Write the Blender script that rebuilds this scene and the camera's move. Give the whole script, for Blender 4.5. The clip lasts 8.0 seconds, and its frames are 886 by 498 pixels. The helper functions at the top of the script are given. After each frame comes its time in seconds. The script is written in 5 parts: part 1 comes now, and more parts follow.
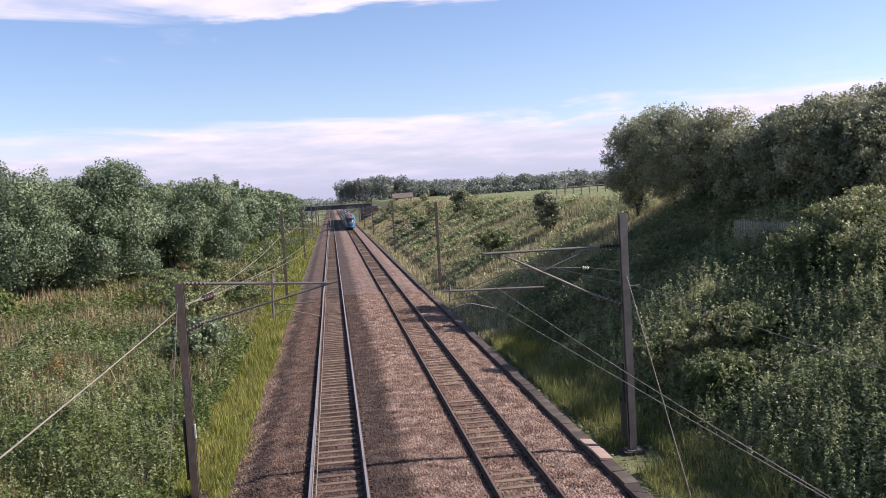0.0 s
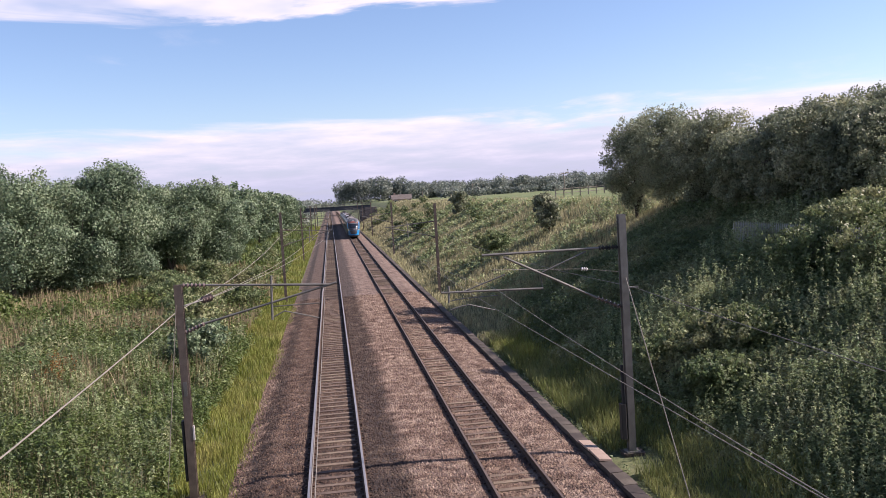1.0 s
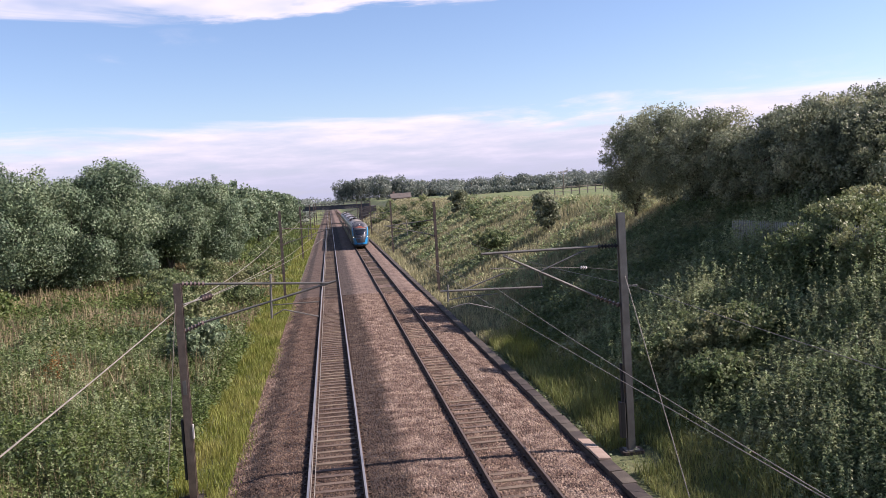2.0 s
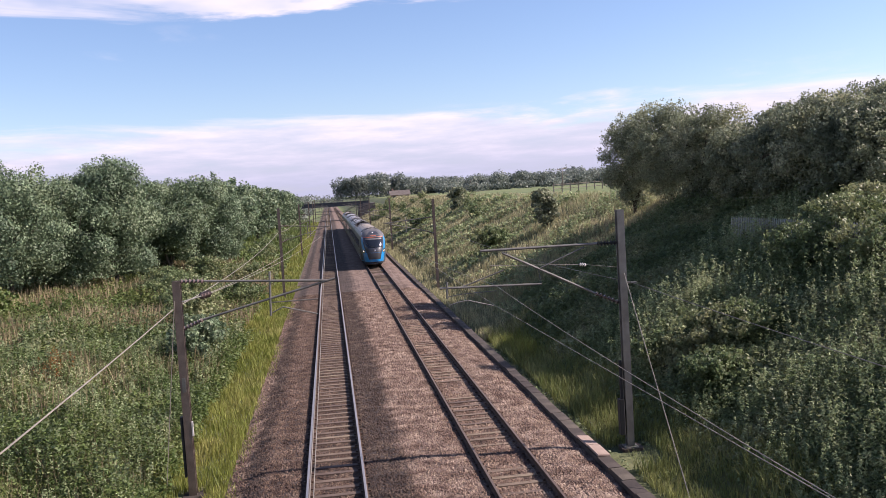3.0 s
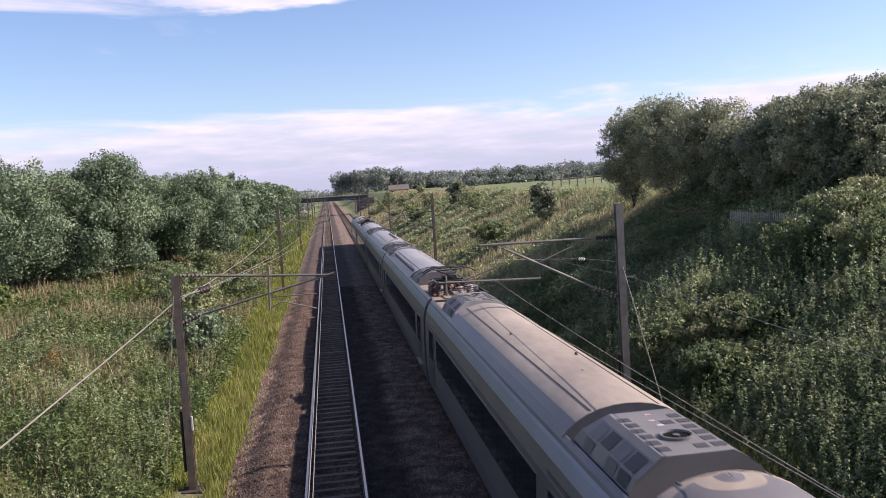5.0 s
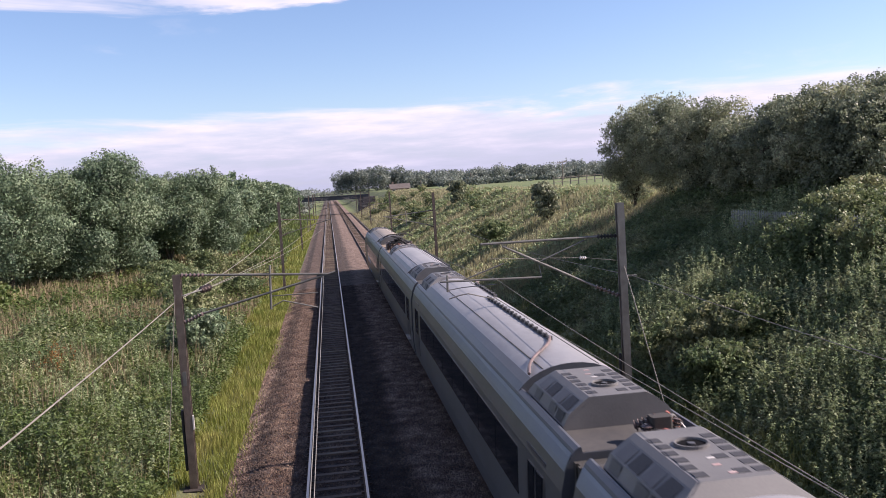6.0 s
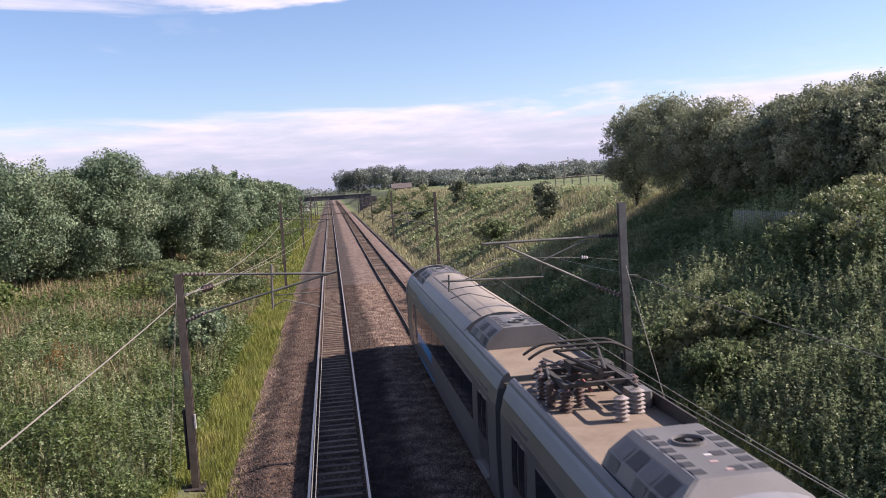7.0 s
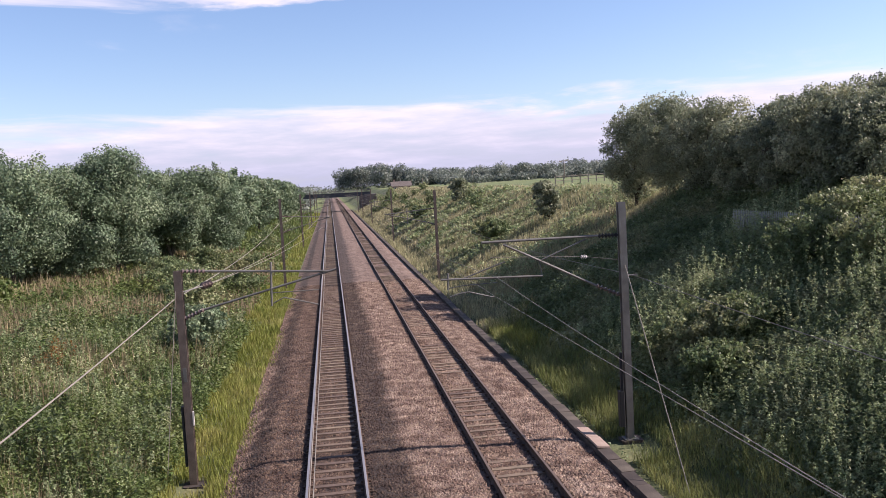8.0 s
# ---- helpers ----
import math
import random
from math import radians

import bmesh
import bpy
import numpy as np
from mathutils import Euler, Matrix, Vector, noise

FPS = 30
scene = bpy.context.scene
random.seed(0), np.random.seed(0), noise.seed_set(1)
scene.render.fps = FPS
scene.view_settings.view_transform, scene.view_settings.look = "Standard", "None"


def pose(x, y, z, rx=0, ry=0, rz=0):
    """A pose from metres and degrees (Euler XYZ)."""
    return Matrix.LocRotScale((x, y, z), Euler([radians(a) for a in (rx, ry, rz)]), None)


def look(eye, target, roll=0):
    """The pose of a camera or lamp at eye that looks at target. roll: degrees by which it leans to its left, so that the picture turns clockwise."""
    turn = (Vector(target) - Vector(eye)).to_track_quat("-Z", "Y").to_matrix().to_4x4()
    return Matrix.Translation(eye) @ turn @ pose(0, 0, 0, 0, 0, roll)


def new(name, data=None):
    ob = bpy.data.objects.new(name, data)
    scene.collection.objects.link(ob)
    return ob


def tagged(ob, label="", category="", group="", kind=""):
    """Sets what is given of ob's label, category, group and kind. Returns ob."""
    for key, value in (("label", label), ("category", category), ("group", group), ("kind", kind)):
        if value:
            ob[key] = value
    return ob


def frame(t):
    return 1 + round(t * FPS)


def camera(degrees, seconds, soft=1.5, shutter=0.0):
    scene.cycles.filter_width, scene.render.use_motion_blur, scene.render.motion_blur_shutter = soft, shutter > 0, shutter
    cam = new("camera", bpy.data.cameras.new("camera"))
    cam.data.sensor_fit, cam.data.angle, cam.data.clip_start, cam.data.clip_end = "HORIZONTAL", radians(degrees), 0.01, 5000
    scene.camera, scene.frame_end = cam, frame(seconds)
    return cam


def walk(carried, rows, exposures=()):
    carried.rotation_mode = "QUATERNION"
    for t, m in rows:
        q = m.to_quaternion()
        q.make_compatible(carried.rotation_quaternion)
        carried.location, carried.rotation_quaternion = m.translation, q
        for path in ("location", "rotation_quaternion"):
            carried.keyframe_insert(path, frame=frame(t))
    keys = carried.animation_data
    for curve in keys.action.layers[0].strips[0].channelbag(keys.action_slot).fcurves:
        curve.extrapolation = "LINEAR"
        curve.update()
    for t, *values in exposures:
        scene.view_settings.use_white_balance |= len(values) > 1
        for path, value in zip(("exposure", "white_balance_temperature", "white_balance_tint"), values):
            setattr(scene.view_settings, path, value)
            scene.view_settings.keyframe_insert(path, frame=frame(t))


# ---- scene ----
# Straight two-track railway seen from a road bridge. x: across to the right, y: along the line, z = 0: top of the rails.
EYE = (0.0, 0.0, 7.58)
LEFT_X, RIGHT_X = -0.30, 4.447          # track centres
cam = camera(54.26, 8.0, soft=0.7, shutter=0.05)


def aim(yaw, pitch, roll):
    y, p = radians(yaw), radians(pitch)
    way = Vector((math.sin(y) * math.cos(p), math.cos(y) * math.cos(p), math.sin(p)))
    return look(EYE, Vector(EYE) + way, roll)


walk(cam, [
    (0.0, aim(7.197, -3.671, -3.438)),
    (0.5, aim(7.218, -3.647, -3.420)),
    (1.0, aim(7.272, -3.584, -3.451)),
    (1.5, aim(7.307, -3.621, -3.454)),
    (3.0, aim(7.366, -3.873, -3.524)),
    (3.5, aim(7.448, -4.004, -3.527)),
    (4.0, aim(7.451, -4.061, -3.529)),
    (4.5, aim(7.445, -4.165, -3.542)),
    (6.0, aim(7.326, -4.308, -3.620)),
    (6.5, aim(7.273, -4.328, -3.575)),
    (7.0, aim(7.220, -4.332, -3.572)),
    (7.5, aim(7.279, -4.274, -3.544)),
    (8.0, aim(7.253, -4.437, -3.218)),
], exposures=[(0.0, 0.93, 6450, 25), (8.0, 0.93, 6450, 25)])

# ---- world, sun ----
SUN_ELEV, SUN_FROM = 37.0, -4.0         # degrees; SUN_FROM: turn of the sun from +x towards +y


def make_world():
    w = bpy.data.worlds.new("sky")
    scene.world = w
    w.use_nodes = True
    nt = w.node_tree
    nt.nodes.clear()
    N, L = nt.nodes.new, nt.links.new

    def math_(op, a, b=None, c=None, clamp=False):
        n = N("ShaderNodeMath")
        n.operation, n.use_clamp = op, clamp
        for i, v in enumerate((a, b, c)):
            if v is None:
                continue
            if isinstance(v, (int, float)):
                n.inputs[i].default_value = v
            else:
                L(v, n.inputs[i])
        return n.outputs[0]

    def ramp_(v, lo, hi):
        n = N("ShaderNodeMapRange")
        n.interpolation_type = "SMOOTHSTEP"
        L(v, n.inputs[0])
        n.inputs[1].default_value, n.inputs[2].default_value = lo, hi
        return n.outputs[0]

    def noise_(vec, scale, detail=6, rough=0.55, dist=0.0):
        n = N("ShaderNodeTexNoise")
        L(vec, n.inputs["Vector"])
        n.inputs["Scale"].default_value, n.inputs["Detail"].default_value = scale, detail
        n.inputs["Roughness"].default_value, n.inputs["Distortion"].default_value = rough, dist
        return n.outputs["Fac"]

    def mix_(f, a, b):
        n = N("ShaderNodeMix")
        n.data_type = "RGBA"
        L(f, n.inputs[0])
        for i, v in ((6, a), (7, b)):
            if isinstance(v, tuple):
                n.inputs[i].default_value = (*v, 1)
            else:
                L(v, n.inputs[i])
        return n.outputs[2]

    sky = N("ShaderNodeTexSky")
    sky.sky_type, sky.sun_disc = "NISHITA", False
    sky.sun_elevation = radians(SUN_ELEV)
    sky.sun_rotation = radians(90 - SUN_FROM)
    sky.air_density, sky.dust_density, sky.ozone_density = 1.0, 0.35, 4.0
    tc = N("ShaderNodeTexCoord")
    sep = N("ShaderNodeSeparateXYZ")
    L(tc.outputs["Generated"], sep.inputs[0])
    x, y, z = sep.outputs
    zz = math_("ADD", math_("MAXIMUM", z, 0.0), 0.10)
    com = N("ShaderNodeCombineXYZ")
    L(math_("DIVIDE", x, zz), com.inputs[0])
    L(math_("MULTIPLY", math_("DIVIDE", y, zz), 1.0), com.inputs[1])
    flat = com.outputs[0]
    com2 = N("ShaderNodeCombineXYZ")
    L(math_("MULTIPLY", x, 1.0), com2.inputs[0])
    L(math_("MULTIPLY", y, 1.0), com2.inputs[1])
    L(math_("MULTIPLY", z, 7.0), com2.inputs[2])
    low = com2.outputs[0]
    # streaky layer above the horizon, its top wavering; a sheet high up; thin wisps between
    n1 = noise_(low, 3.1, 7, 0.58, 0.5)
    n2 = noise_(flat, 0.55, 8, 0.6, 0.3)
    n3 = noise_(low, 9.0, 6, 0.6)
    top = math_("ADD", math_("MULTIPLY", n1, 0.13), 0.015)
    bank = ramp_(math_("SUBTRACT", top, z), -0.012, 0.014)
    bank = math_("MULTIPLY", bank, math_("ADD", 0.38, math_("MULTIPLY", n3, 1.0)), clamp=True)
    sheet_edge = math_("SUBTRACT", z, math_("ADD", 0.166, math_("MULTIPLY", n1, 0.085)))
    sheet = math_("MULTIPLY", ramp_(sheet_edge, 0.0, 0.012), ramp_(noise_(flat, 0.35, 6), 0.34, 0.50))
    thin = math_("SUBTRACT", 1.0, ramp_(z, 0.27, 0.45))
    sheet = math_("MULTIPLY", sheet, thin)
    wisp = math_("MULTIPLY", math_("MULTIPLY", ramp_(n2, 0.56, 0.76), 0.6), math_("ADD", math_("MULTIPLY", thin, 0.8), 0.2))
    # white tops over greyer undersides
    light = ramp_(math_("ADD", math_("MULTIPLY", z, 4.5), math_("MULTIPLY", n3, 0.6)), 0.28, 0.85)
    cloud = mix_(light, (0.50, 0.55, 0.74), (1.0, 0.97, 1.0))
    bg1, bg2 = N("ShaderNodeBackground"), N("ShaderNodeBackground")
    L(sky.outputs[0], bg1.inputs[0])
    bg1.inputs[1].default_value = 0.086
    L(cloud, bg2.inputs[0])
    bg2.inputs[1].default_value = 0.56
    cover = math_("MAXIMUM", math_("MAXIMUM", bank, sheet), wisp, clamp=True)
    ms, out = N("ShaderNodeMixShader"), N("ShaderNodeOutputWorld")
    L(cover, ms.inputs[0])
    L(bg1.outputs[0], ms.inputs[1])
    L(bg2.outputs[0], ms.inputs[2])
    L(ms.outputs[0], out.inputs[0])


make_world()
sun = new("sun", bpy.data.lights.new("sun", "SUN"))
sun.data.energy, sun.data.angle, sun.data.color = 5.0, radians(0.55), (1.0, 0.93, 0.82)
_e, _a = radians(SUN_ELEV), radians(SUN_FROM)
sun.matrix_world = look((math.cos(_e) * math.cos(_a) * 50, math.cos(_e) * math.sin(_a) * 50, math.sin(_e) * 50), (0, 0, 0))

# ---- materials ----


def surface(name, colours, scale=3.0, rough=0.8, bump=0.0, bump_scale=40.0, metal=0.0, through_light=0.0, vary="",
            stretch=(1, 1, 1), spec=0.5, coat=0.0, step=0.02, contrast=1.0):
    """A two-scale noise material. colours: two or three. vary: "island" or "object" adds brightness from piece to piece."""
    m = bpy.data.materials.new(name)
    m.use_nodes = True
    nt = m.node_tree
    N, L = nt.nodes.new, nt.links.new
    b, out = nt.nodes["Principled BSDF"], nt.nodes["Material Output"]
    tc, mp = N("ShaderNodeTexCoord"), N("ShaderNodeMapping")
    L(tc.outputs["Object"], mp.inputs[0])
    mp.inputs["Scale"].default_value = stretch
    a, g = N("ShaderNodeTexNoise"), N("ShaderNodeTexNoise")
    for n, s, d in ((a, scale, 5), (g, bump_scale, 4)):
        L(mp.outputs[0], n.inputs["Vector"])
        n.inputs["Scale"].default_value, n.inputs["Detail"].default_value = s, d
    add = N("ShaderNodeMath")
    add.operation = "MULTIPLY_ADD"
    L(g.outputs["Fac"], add.inputs[0])
    add.inputs[1].default_value = 0.45
    L(a.outputs["Fac"], add.inputs[2])
    ramp = N("ShaderNodeValToRGB")
    L(add.outputs[0], ramp.inputs[0])
    lo, hi = 0.72 - 0.25 / contrast, 0.72 + 0.25 / contrast
    el = ramp.color_ramp.elements
    el[0].position, el[0].color = lo, (*colours[0], 1)
    el[1].position, el[1].color = hi, (*colours[-1], 1)
    if len(colours) == 3:
        e = el.new(0.72)
        e.color = (*colours[1], 1)
    col = ramp.outputs[0]
    if vary:
        hs = N("ShaderNodeHueSaturation")
        src = N("ShaderNodeNewGeometry") if vary == "island" else N("ShaderNodeObjectInfo")
        rnd = src.outputs["Random Per Island"] if vary == "island" else src.outputs["Random"]
        for sock, lo_, hi_ in (("Value", 0.62, 1.38), ("Hue", 0.485, 0.515)):
            mr = N("ShaderNodeMapRange")
            L(rnd, mr.inputs[0])
            mr.inputs[3].default_value, mr.inputs[4].default_value = lo_, hi_
            L(mr.outputs[0], hs.inputs[sock])
        L(col, hs.inputs["Color"])
        col = hs.outputs[0]
    L(col, b.inputs["Base Color"])
    b.inputs["Roughness"].default_value, b.inputs["Metallic"].default_value = rough, metal
    b.inputs["Specular IOR Level"].default_value = spec
    b.inputs["Coat Weight"].default_value = coat
    if bump:
        bp = N("ShaderNodeBump")
        bp.inputs["Strength"].default_value, bp.inputs["Distance"].default_value = bump, step
        L(g.outputs["Fac"], bp.inputs["Height"])
        L(bp.outputs[0], b.inputs["Normal"])
    if through_light:
        tr, mx = N("ShaderNodeBsdfTranslucent"), N("ShaderNodeMixShader")
        L(col, tr.inputs[0])
        mx.inputs[0].default_value = through_light
        L(b.outputs[0], mx.inputs[1])
        L(tr.outputs[0], mx.inputs[2])
        L(mx.outputs[0], out.inputs[0])
    return m


def plain(name, col, rough=0.5, metal=0.0, emit=0.0, spec=0.5):
    m = bpy.data.materials.new(name)
    m.use_nodes = True
    b = m.node_tree.nodes["Principled BSDF"]
    b.inputs["Base Color"].default_value = (*col, 1)
    b.inputs["Roughness"].default_value, b.inputs["Metallic"].default_value = rough, metal
    b.inputs["Specular IOR Level"].default_value = spec
    if emit:
        b.inputs["Emission Color"].default_value = (*col, 1)
        b.inputs["Emission Strength"].default_value = emit
    return m


LEAF = dict(scale=0.35, rough=0.55, bump_scale=2.5, through_light=0.36, vary="island", spec=0.35)
DENSE = dict(LEAF, through_light=0.30)
M_OAK = surface("oak_leaves", [(0.0732, 0.1086, 0.0666), (0.1322, 0.1829, 0.1024), (0.2301, 0.2773, 0.1562)], **DENSE)
M_THORN = surface("hawthorn_leaves", [(0.1323, 0.1587, 0.1076), (0.2248, 0.2446, 0.149), (0.3835, 0.3769, 0.2346)], **LEAF)
M_HERB = surface("herb_leaves", [(0.0511, 0.0827, 0.0224), (0.0991, 0.1363, 0.0374), (0.1897, 0.2106, 0.0673)], **LEAF)
M_BRAMBLE = surface("bramble_leaves", [(0.083, 0.1224, 0.0528), (0.1537, 0.192, 0.084), (0.3172, 0.3096, 0.1608)], **LEAF)
M_GRASS = surface("verge_grass", [(0.1167, 0.1518, 0.0339), (0.1989, 0.2169, 0.0468), (0.3146, 0.2924, 0.0948)], **LEAF)
M_DRY = surface("dry_grass", [(0.150, 0.128, 0.070), (0.270, 0.215, 0.125), (0.420, 0.335, 0.215)], **LEAF)
M_VERGE = surface("olive_verge_grass", [(0.105, 0.125, 0.040), (0.180, 0.200, 0.064), (0.300, 0.295, 0.115)], **LEAF)
M_PALE = surface("pale_slope_grass", [(0.2128, 0.209, 0.105), (0.3248, 0.3025, 0.168), (0.4592, 0.407, 0.252)], **LEAF)
M_SPIRE = surface("grey_green_spires", [(0.154, 0.203, 0.0918), (0.252, 0.301, 0.1418), (0.406, 0.42, 0.2228)], **LEAF)
M_RUST_LEAF = surface("withered_leaves", [(0.20, 0.085, 0.02), (0.32, 0.14, 0.04)], **LEAF)
# leaf colours lifted and greyed to carry the haze of distance
M_WOODS = surface("haze_paled_leaves", [(0.1161, 0.1429, 0.1208), (0.1742, 0.203, 0.1691), (0.2479, 0.2659, 0.2228)], **LEAF)
M_GROUND = surface("soil_and_moss", [(0.0468, 0.06, 0.0216), (0.0864, 0.0996, 0.0372), (0.1452, 0.132, 0.06)], scale=0.4, rough=0.95, bump=0.8, bump_scale=6, step=0.08)
M_FIELD = surface("meadow", [(0.0675, 0.0975, 0.0263), (0.0975, 0.1275, 0.0375), (0.15, 0.15, 0.06)], scale=0.05, rough=0.95, bump=0.5, bump_scale=3, step=0.1)
M_BARK = surface("bark", [(0.04, 0.032, 0.024), (0.09, 0.075, 0.055)], scale=6, rough=0.95, bump=0.8, bump_scale=20, stretch=(1, 1, 0.3))


def ballast(name, clean, old, dark, vary):
    """Crushed stone whose tone follows the tracks: grimy on the left track, darkest beside it, clean further right."""
    m = surface(name, clean, scale=2, rough=0.95, bump=1.0, bump_scale=18, step=0.05, contrast=1.3, vary=vary)
    nt = m.node_tree
    N, L = nt.nodes.new, nt.links.new
    b = nt.nodes["Principled BSDF"]
    col = b.inputs["Base Color"].links[0].from_socket
    tc, sep, nz = N("ShaderNodeTexCoord"), N("ShaderNodeSeparateXYZ"), N("ShaderNodeTexNoise")
    L(tc.outputs["Object"], sep.inputs[0])
    L(tc.outputs["Object"], nz.inputs["Vector"])
    nz.inputs["Scale"].default_value, nz.inputs["Detail"].default_value = 0.9, 6
    x = N("ShaderNodeMath")
    x.operation = "MULTIPLY_ADD"
    L(nz.outputs["Fac"], x.inputs[0])
    x.inputs[1].default_value = 1.1
    L(sep.outputs[0], x.inputs[2])
    mr = N("ShaderNodeMapRange")
    L(x.outputs[0], mr.inputs[0])
    mr.inputs[1].default_value, mr.inputs[2].default_value = -3.0, 7.5
    ramp = N("ShaderNodeValToRGB")
    L(mr.outputs[0], ramp.inputs[0])
    el = ramp.color_ramp.elements
    stops = ((0.0, (0.78, 0.76, 0.75)), (0.045, (0.78, 0.76, 0.75)), (0.075, dark), (0.10, dark), (0.135, old), (0.36, old), (0.40, dark), (0.475, dark), (0.53, (1, 1, 1)), (0.62, (1, 1, 1)), (0.69, (0.8, 0.76, 0.73)), (0.76, (0.8, 0.76, 0.73)), (0.82, (1, 1, 1)))
    el[0].position, el[0].color = stops[0][0], (*stops[0][1], 1)
    el[1].position, el[1].color = stops[-1][0], (*stops[-1][1], 1)
    for q, c in stops[1:-1]:
        el.new(q).color = (*c, 1)
    mx = N("ShaderNodeMix")
    mx.data_type, mx.blend_type = "RGBA", "MULTIPLY"
    mx.inputs[0].default_value = 1.0
    L(col, mx.inputs[6])
    L(ramp.outputs[0], mx.inputs[7])
    L(mx.outputs[2], b.inputs["Base Color"])
    return m


# near bed: shade between the stones put into its colour; far bed: stones and gaps averaged
M_BED = ballast("gap_shaded_ballast_bed", [(0.043, 0.0269, 0.0204), (0.0946, 0.0632, 0.0482), (0.172, 0.1225, 0.0985)], (0.44, 0.41, 0.39), (0.26, 0.25, 0.25), "")
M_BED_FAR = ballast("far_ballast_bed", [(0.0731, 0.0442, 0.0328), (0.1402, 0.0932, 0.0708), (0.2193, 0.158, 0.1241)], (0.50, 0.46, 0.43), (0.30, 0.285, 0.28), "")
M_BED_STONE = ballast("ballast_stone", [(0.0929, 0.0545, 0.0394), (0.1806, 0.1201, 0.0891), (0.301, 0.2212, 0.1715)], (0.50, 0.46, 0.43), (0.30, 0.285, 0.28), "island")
M_SLEEPER = surface("weathered_sleeper_concrete", [(0.0892, 0.0616, 0.0432), (0.153, 0.1115, 0.0806)], scale=4, rough=0.9, bump=0.3, bump_scale=30, vary="object")
M_RAIL = surface("rusty_rail_steel", [(0.045, 0.026, 0.018), (0.10, 0.058, 0.036)], scale=4, rough=0.8, metal=0.2, bump=0.2, bump_scale=50)
M_DULL_HEAD = surface("dull_rail_head", [(0.085, 0.058, 0.045), (0.15, 0.11, 0.085)], scale=3, rough=0.6, metal=0.25, stretch=(8, 0.2, 1))
M_HEAD = surface("polished_rail_head", [(0.36, 0.33, 0.31), (0.50, 0.47, 0.45)], scale=3, rough=0.4, metal=0.8, stretch=(8, 0.2, 1))
M_CONCRETE = surface("weathered_concrete", [(0.028, 0.021, 0.017), (0.05, 0.038, 0.030), (0.085, 0.067, 0.053)], scale=1.5, rough=0.9, bump=0.3, bump_scale=40, vary="object")
M_PALE_SLAB = surface("pale_new_concrete", [(0.2325, 0.165, 0.1284), (0.3069, 0.231, 0.1872)], scale=3, rough=0.85, bump=0.2)
M_GALV = surface("weathered_galvanised_steel", [(0.115, 0.108, 0.096), (0.205, 0.195, 0.175)], scale=3, rough=0.6, metal=0.35, bump=0.15, bump_scale=60)
M_RUSTY_MAST = surface("brown_painted_mast_steel", [(0.10, 0.070, 0.055), (0.19, 0.145, 0.115)], scale=3, rough=0.65, metal=0.2, bump=0.15, bump_scale=60)
M_WIRE = surface("copper_wire", [(0.1913, 0.1721, 0.1466), (0.306, 0.2741, 0.2295)], scale=3, rough=0.6, metal=0.4)
M_INSUL = surface("brown_porcelain", [(0.085, 0.06, 0.052), (0.14, 0.10, 0.09)], scale=6, rough=0.25)
M_WHITE_INS = surface("pale_porcelain", [(0.50, 0.46, 0.43), (0.62, 0.58, 0.54)], scale=6, rough=0.3)
M_GREY_INS = surface("grimy_grey_porcelain", [(0.22, 0.185, 0.165), (0.36, 0.31, 0.28)], scale=6, rough=0.35)
M_TIMBER = surface("weathered_timber", [(0.13, 0.11, 0.09), (0.25, 0.22, 0.18)], scale=3, rough=0.9, bump=0.4, bump_scale=20, stretch=(1, 1, 0.2))
M_GREENPAINT = surface("galvanised_palisade", [(0.22, 0.23, 0.20), (0.34, 0.35, 0.31)], scale=5, rough=0.6, metal=0.3)
M_BRICK = surface("dark_engineering_brick", [(0.07, 0.06, 0.06), (0.14, 0.12, 0.11)], scale=0.8, rough=0.9, bump=0.4, bump_scale=12)
M_DARKSTEEL = surface("dark_bridge_girder", [(0.030, 0.035, 0.045), (0.06, 0.065, 0.075)], scale=1, rough=0.7, bump=0.2)
M_ROOF_TILE = surface("brown_roof_tiles", [(0.0761, 0.0606, 0.0546), (0.1287, 0.1083, 0.0955)], scale=1, rough=0.9, bump=0.4, bump_scale=8)
M_RENDER = surface("red_brick_house_wall", [(0.26, 0.17, 0.13), (0.36, 0.25, 0.20)], scale=1, rough=0.9, bump=0.2)
M_DARK = plain("black_rubber", (0.012, 0.012, 0.013), 0.7)
M_GLASS = plain("dark_glass", (0.012, 0.014, 0.018), 0.06, 0.0, 0, 0.8)

# ---- mesh helpers ----


def fast_mesh(name, verts, faces):
    """A mesh from arrays: verts (n, 3), faces (m, k)."""
    verts, faces = np.asarray(verts, np.float32), np.asarray(faces, np.int32)
    me = bpy.data.meshes.new(name)
    m, k = faces.shape
    me.vertices.add(len(verts))
    me.vertices.foreach_set("co", verts.ravel())
    me.loops.add(m * k)
    me.loops.foreach_set("vertex_index", faces.ravel())
    me.polygons.add(m)
    me.polygons.foreach_set("loop_start", np.arange(0, m * k, k, dtype=np.int32))
    me.update(calc_edges=True)
    return me


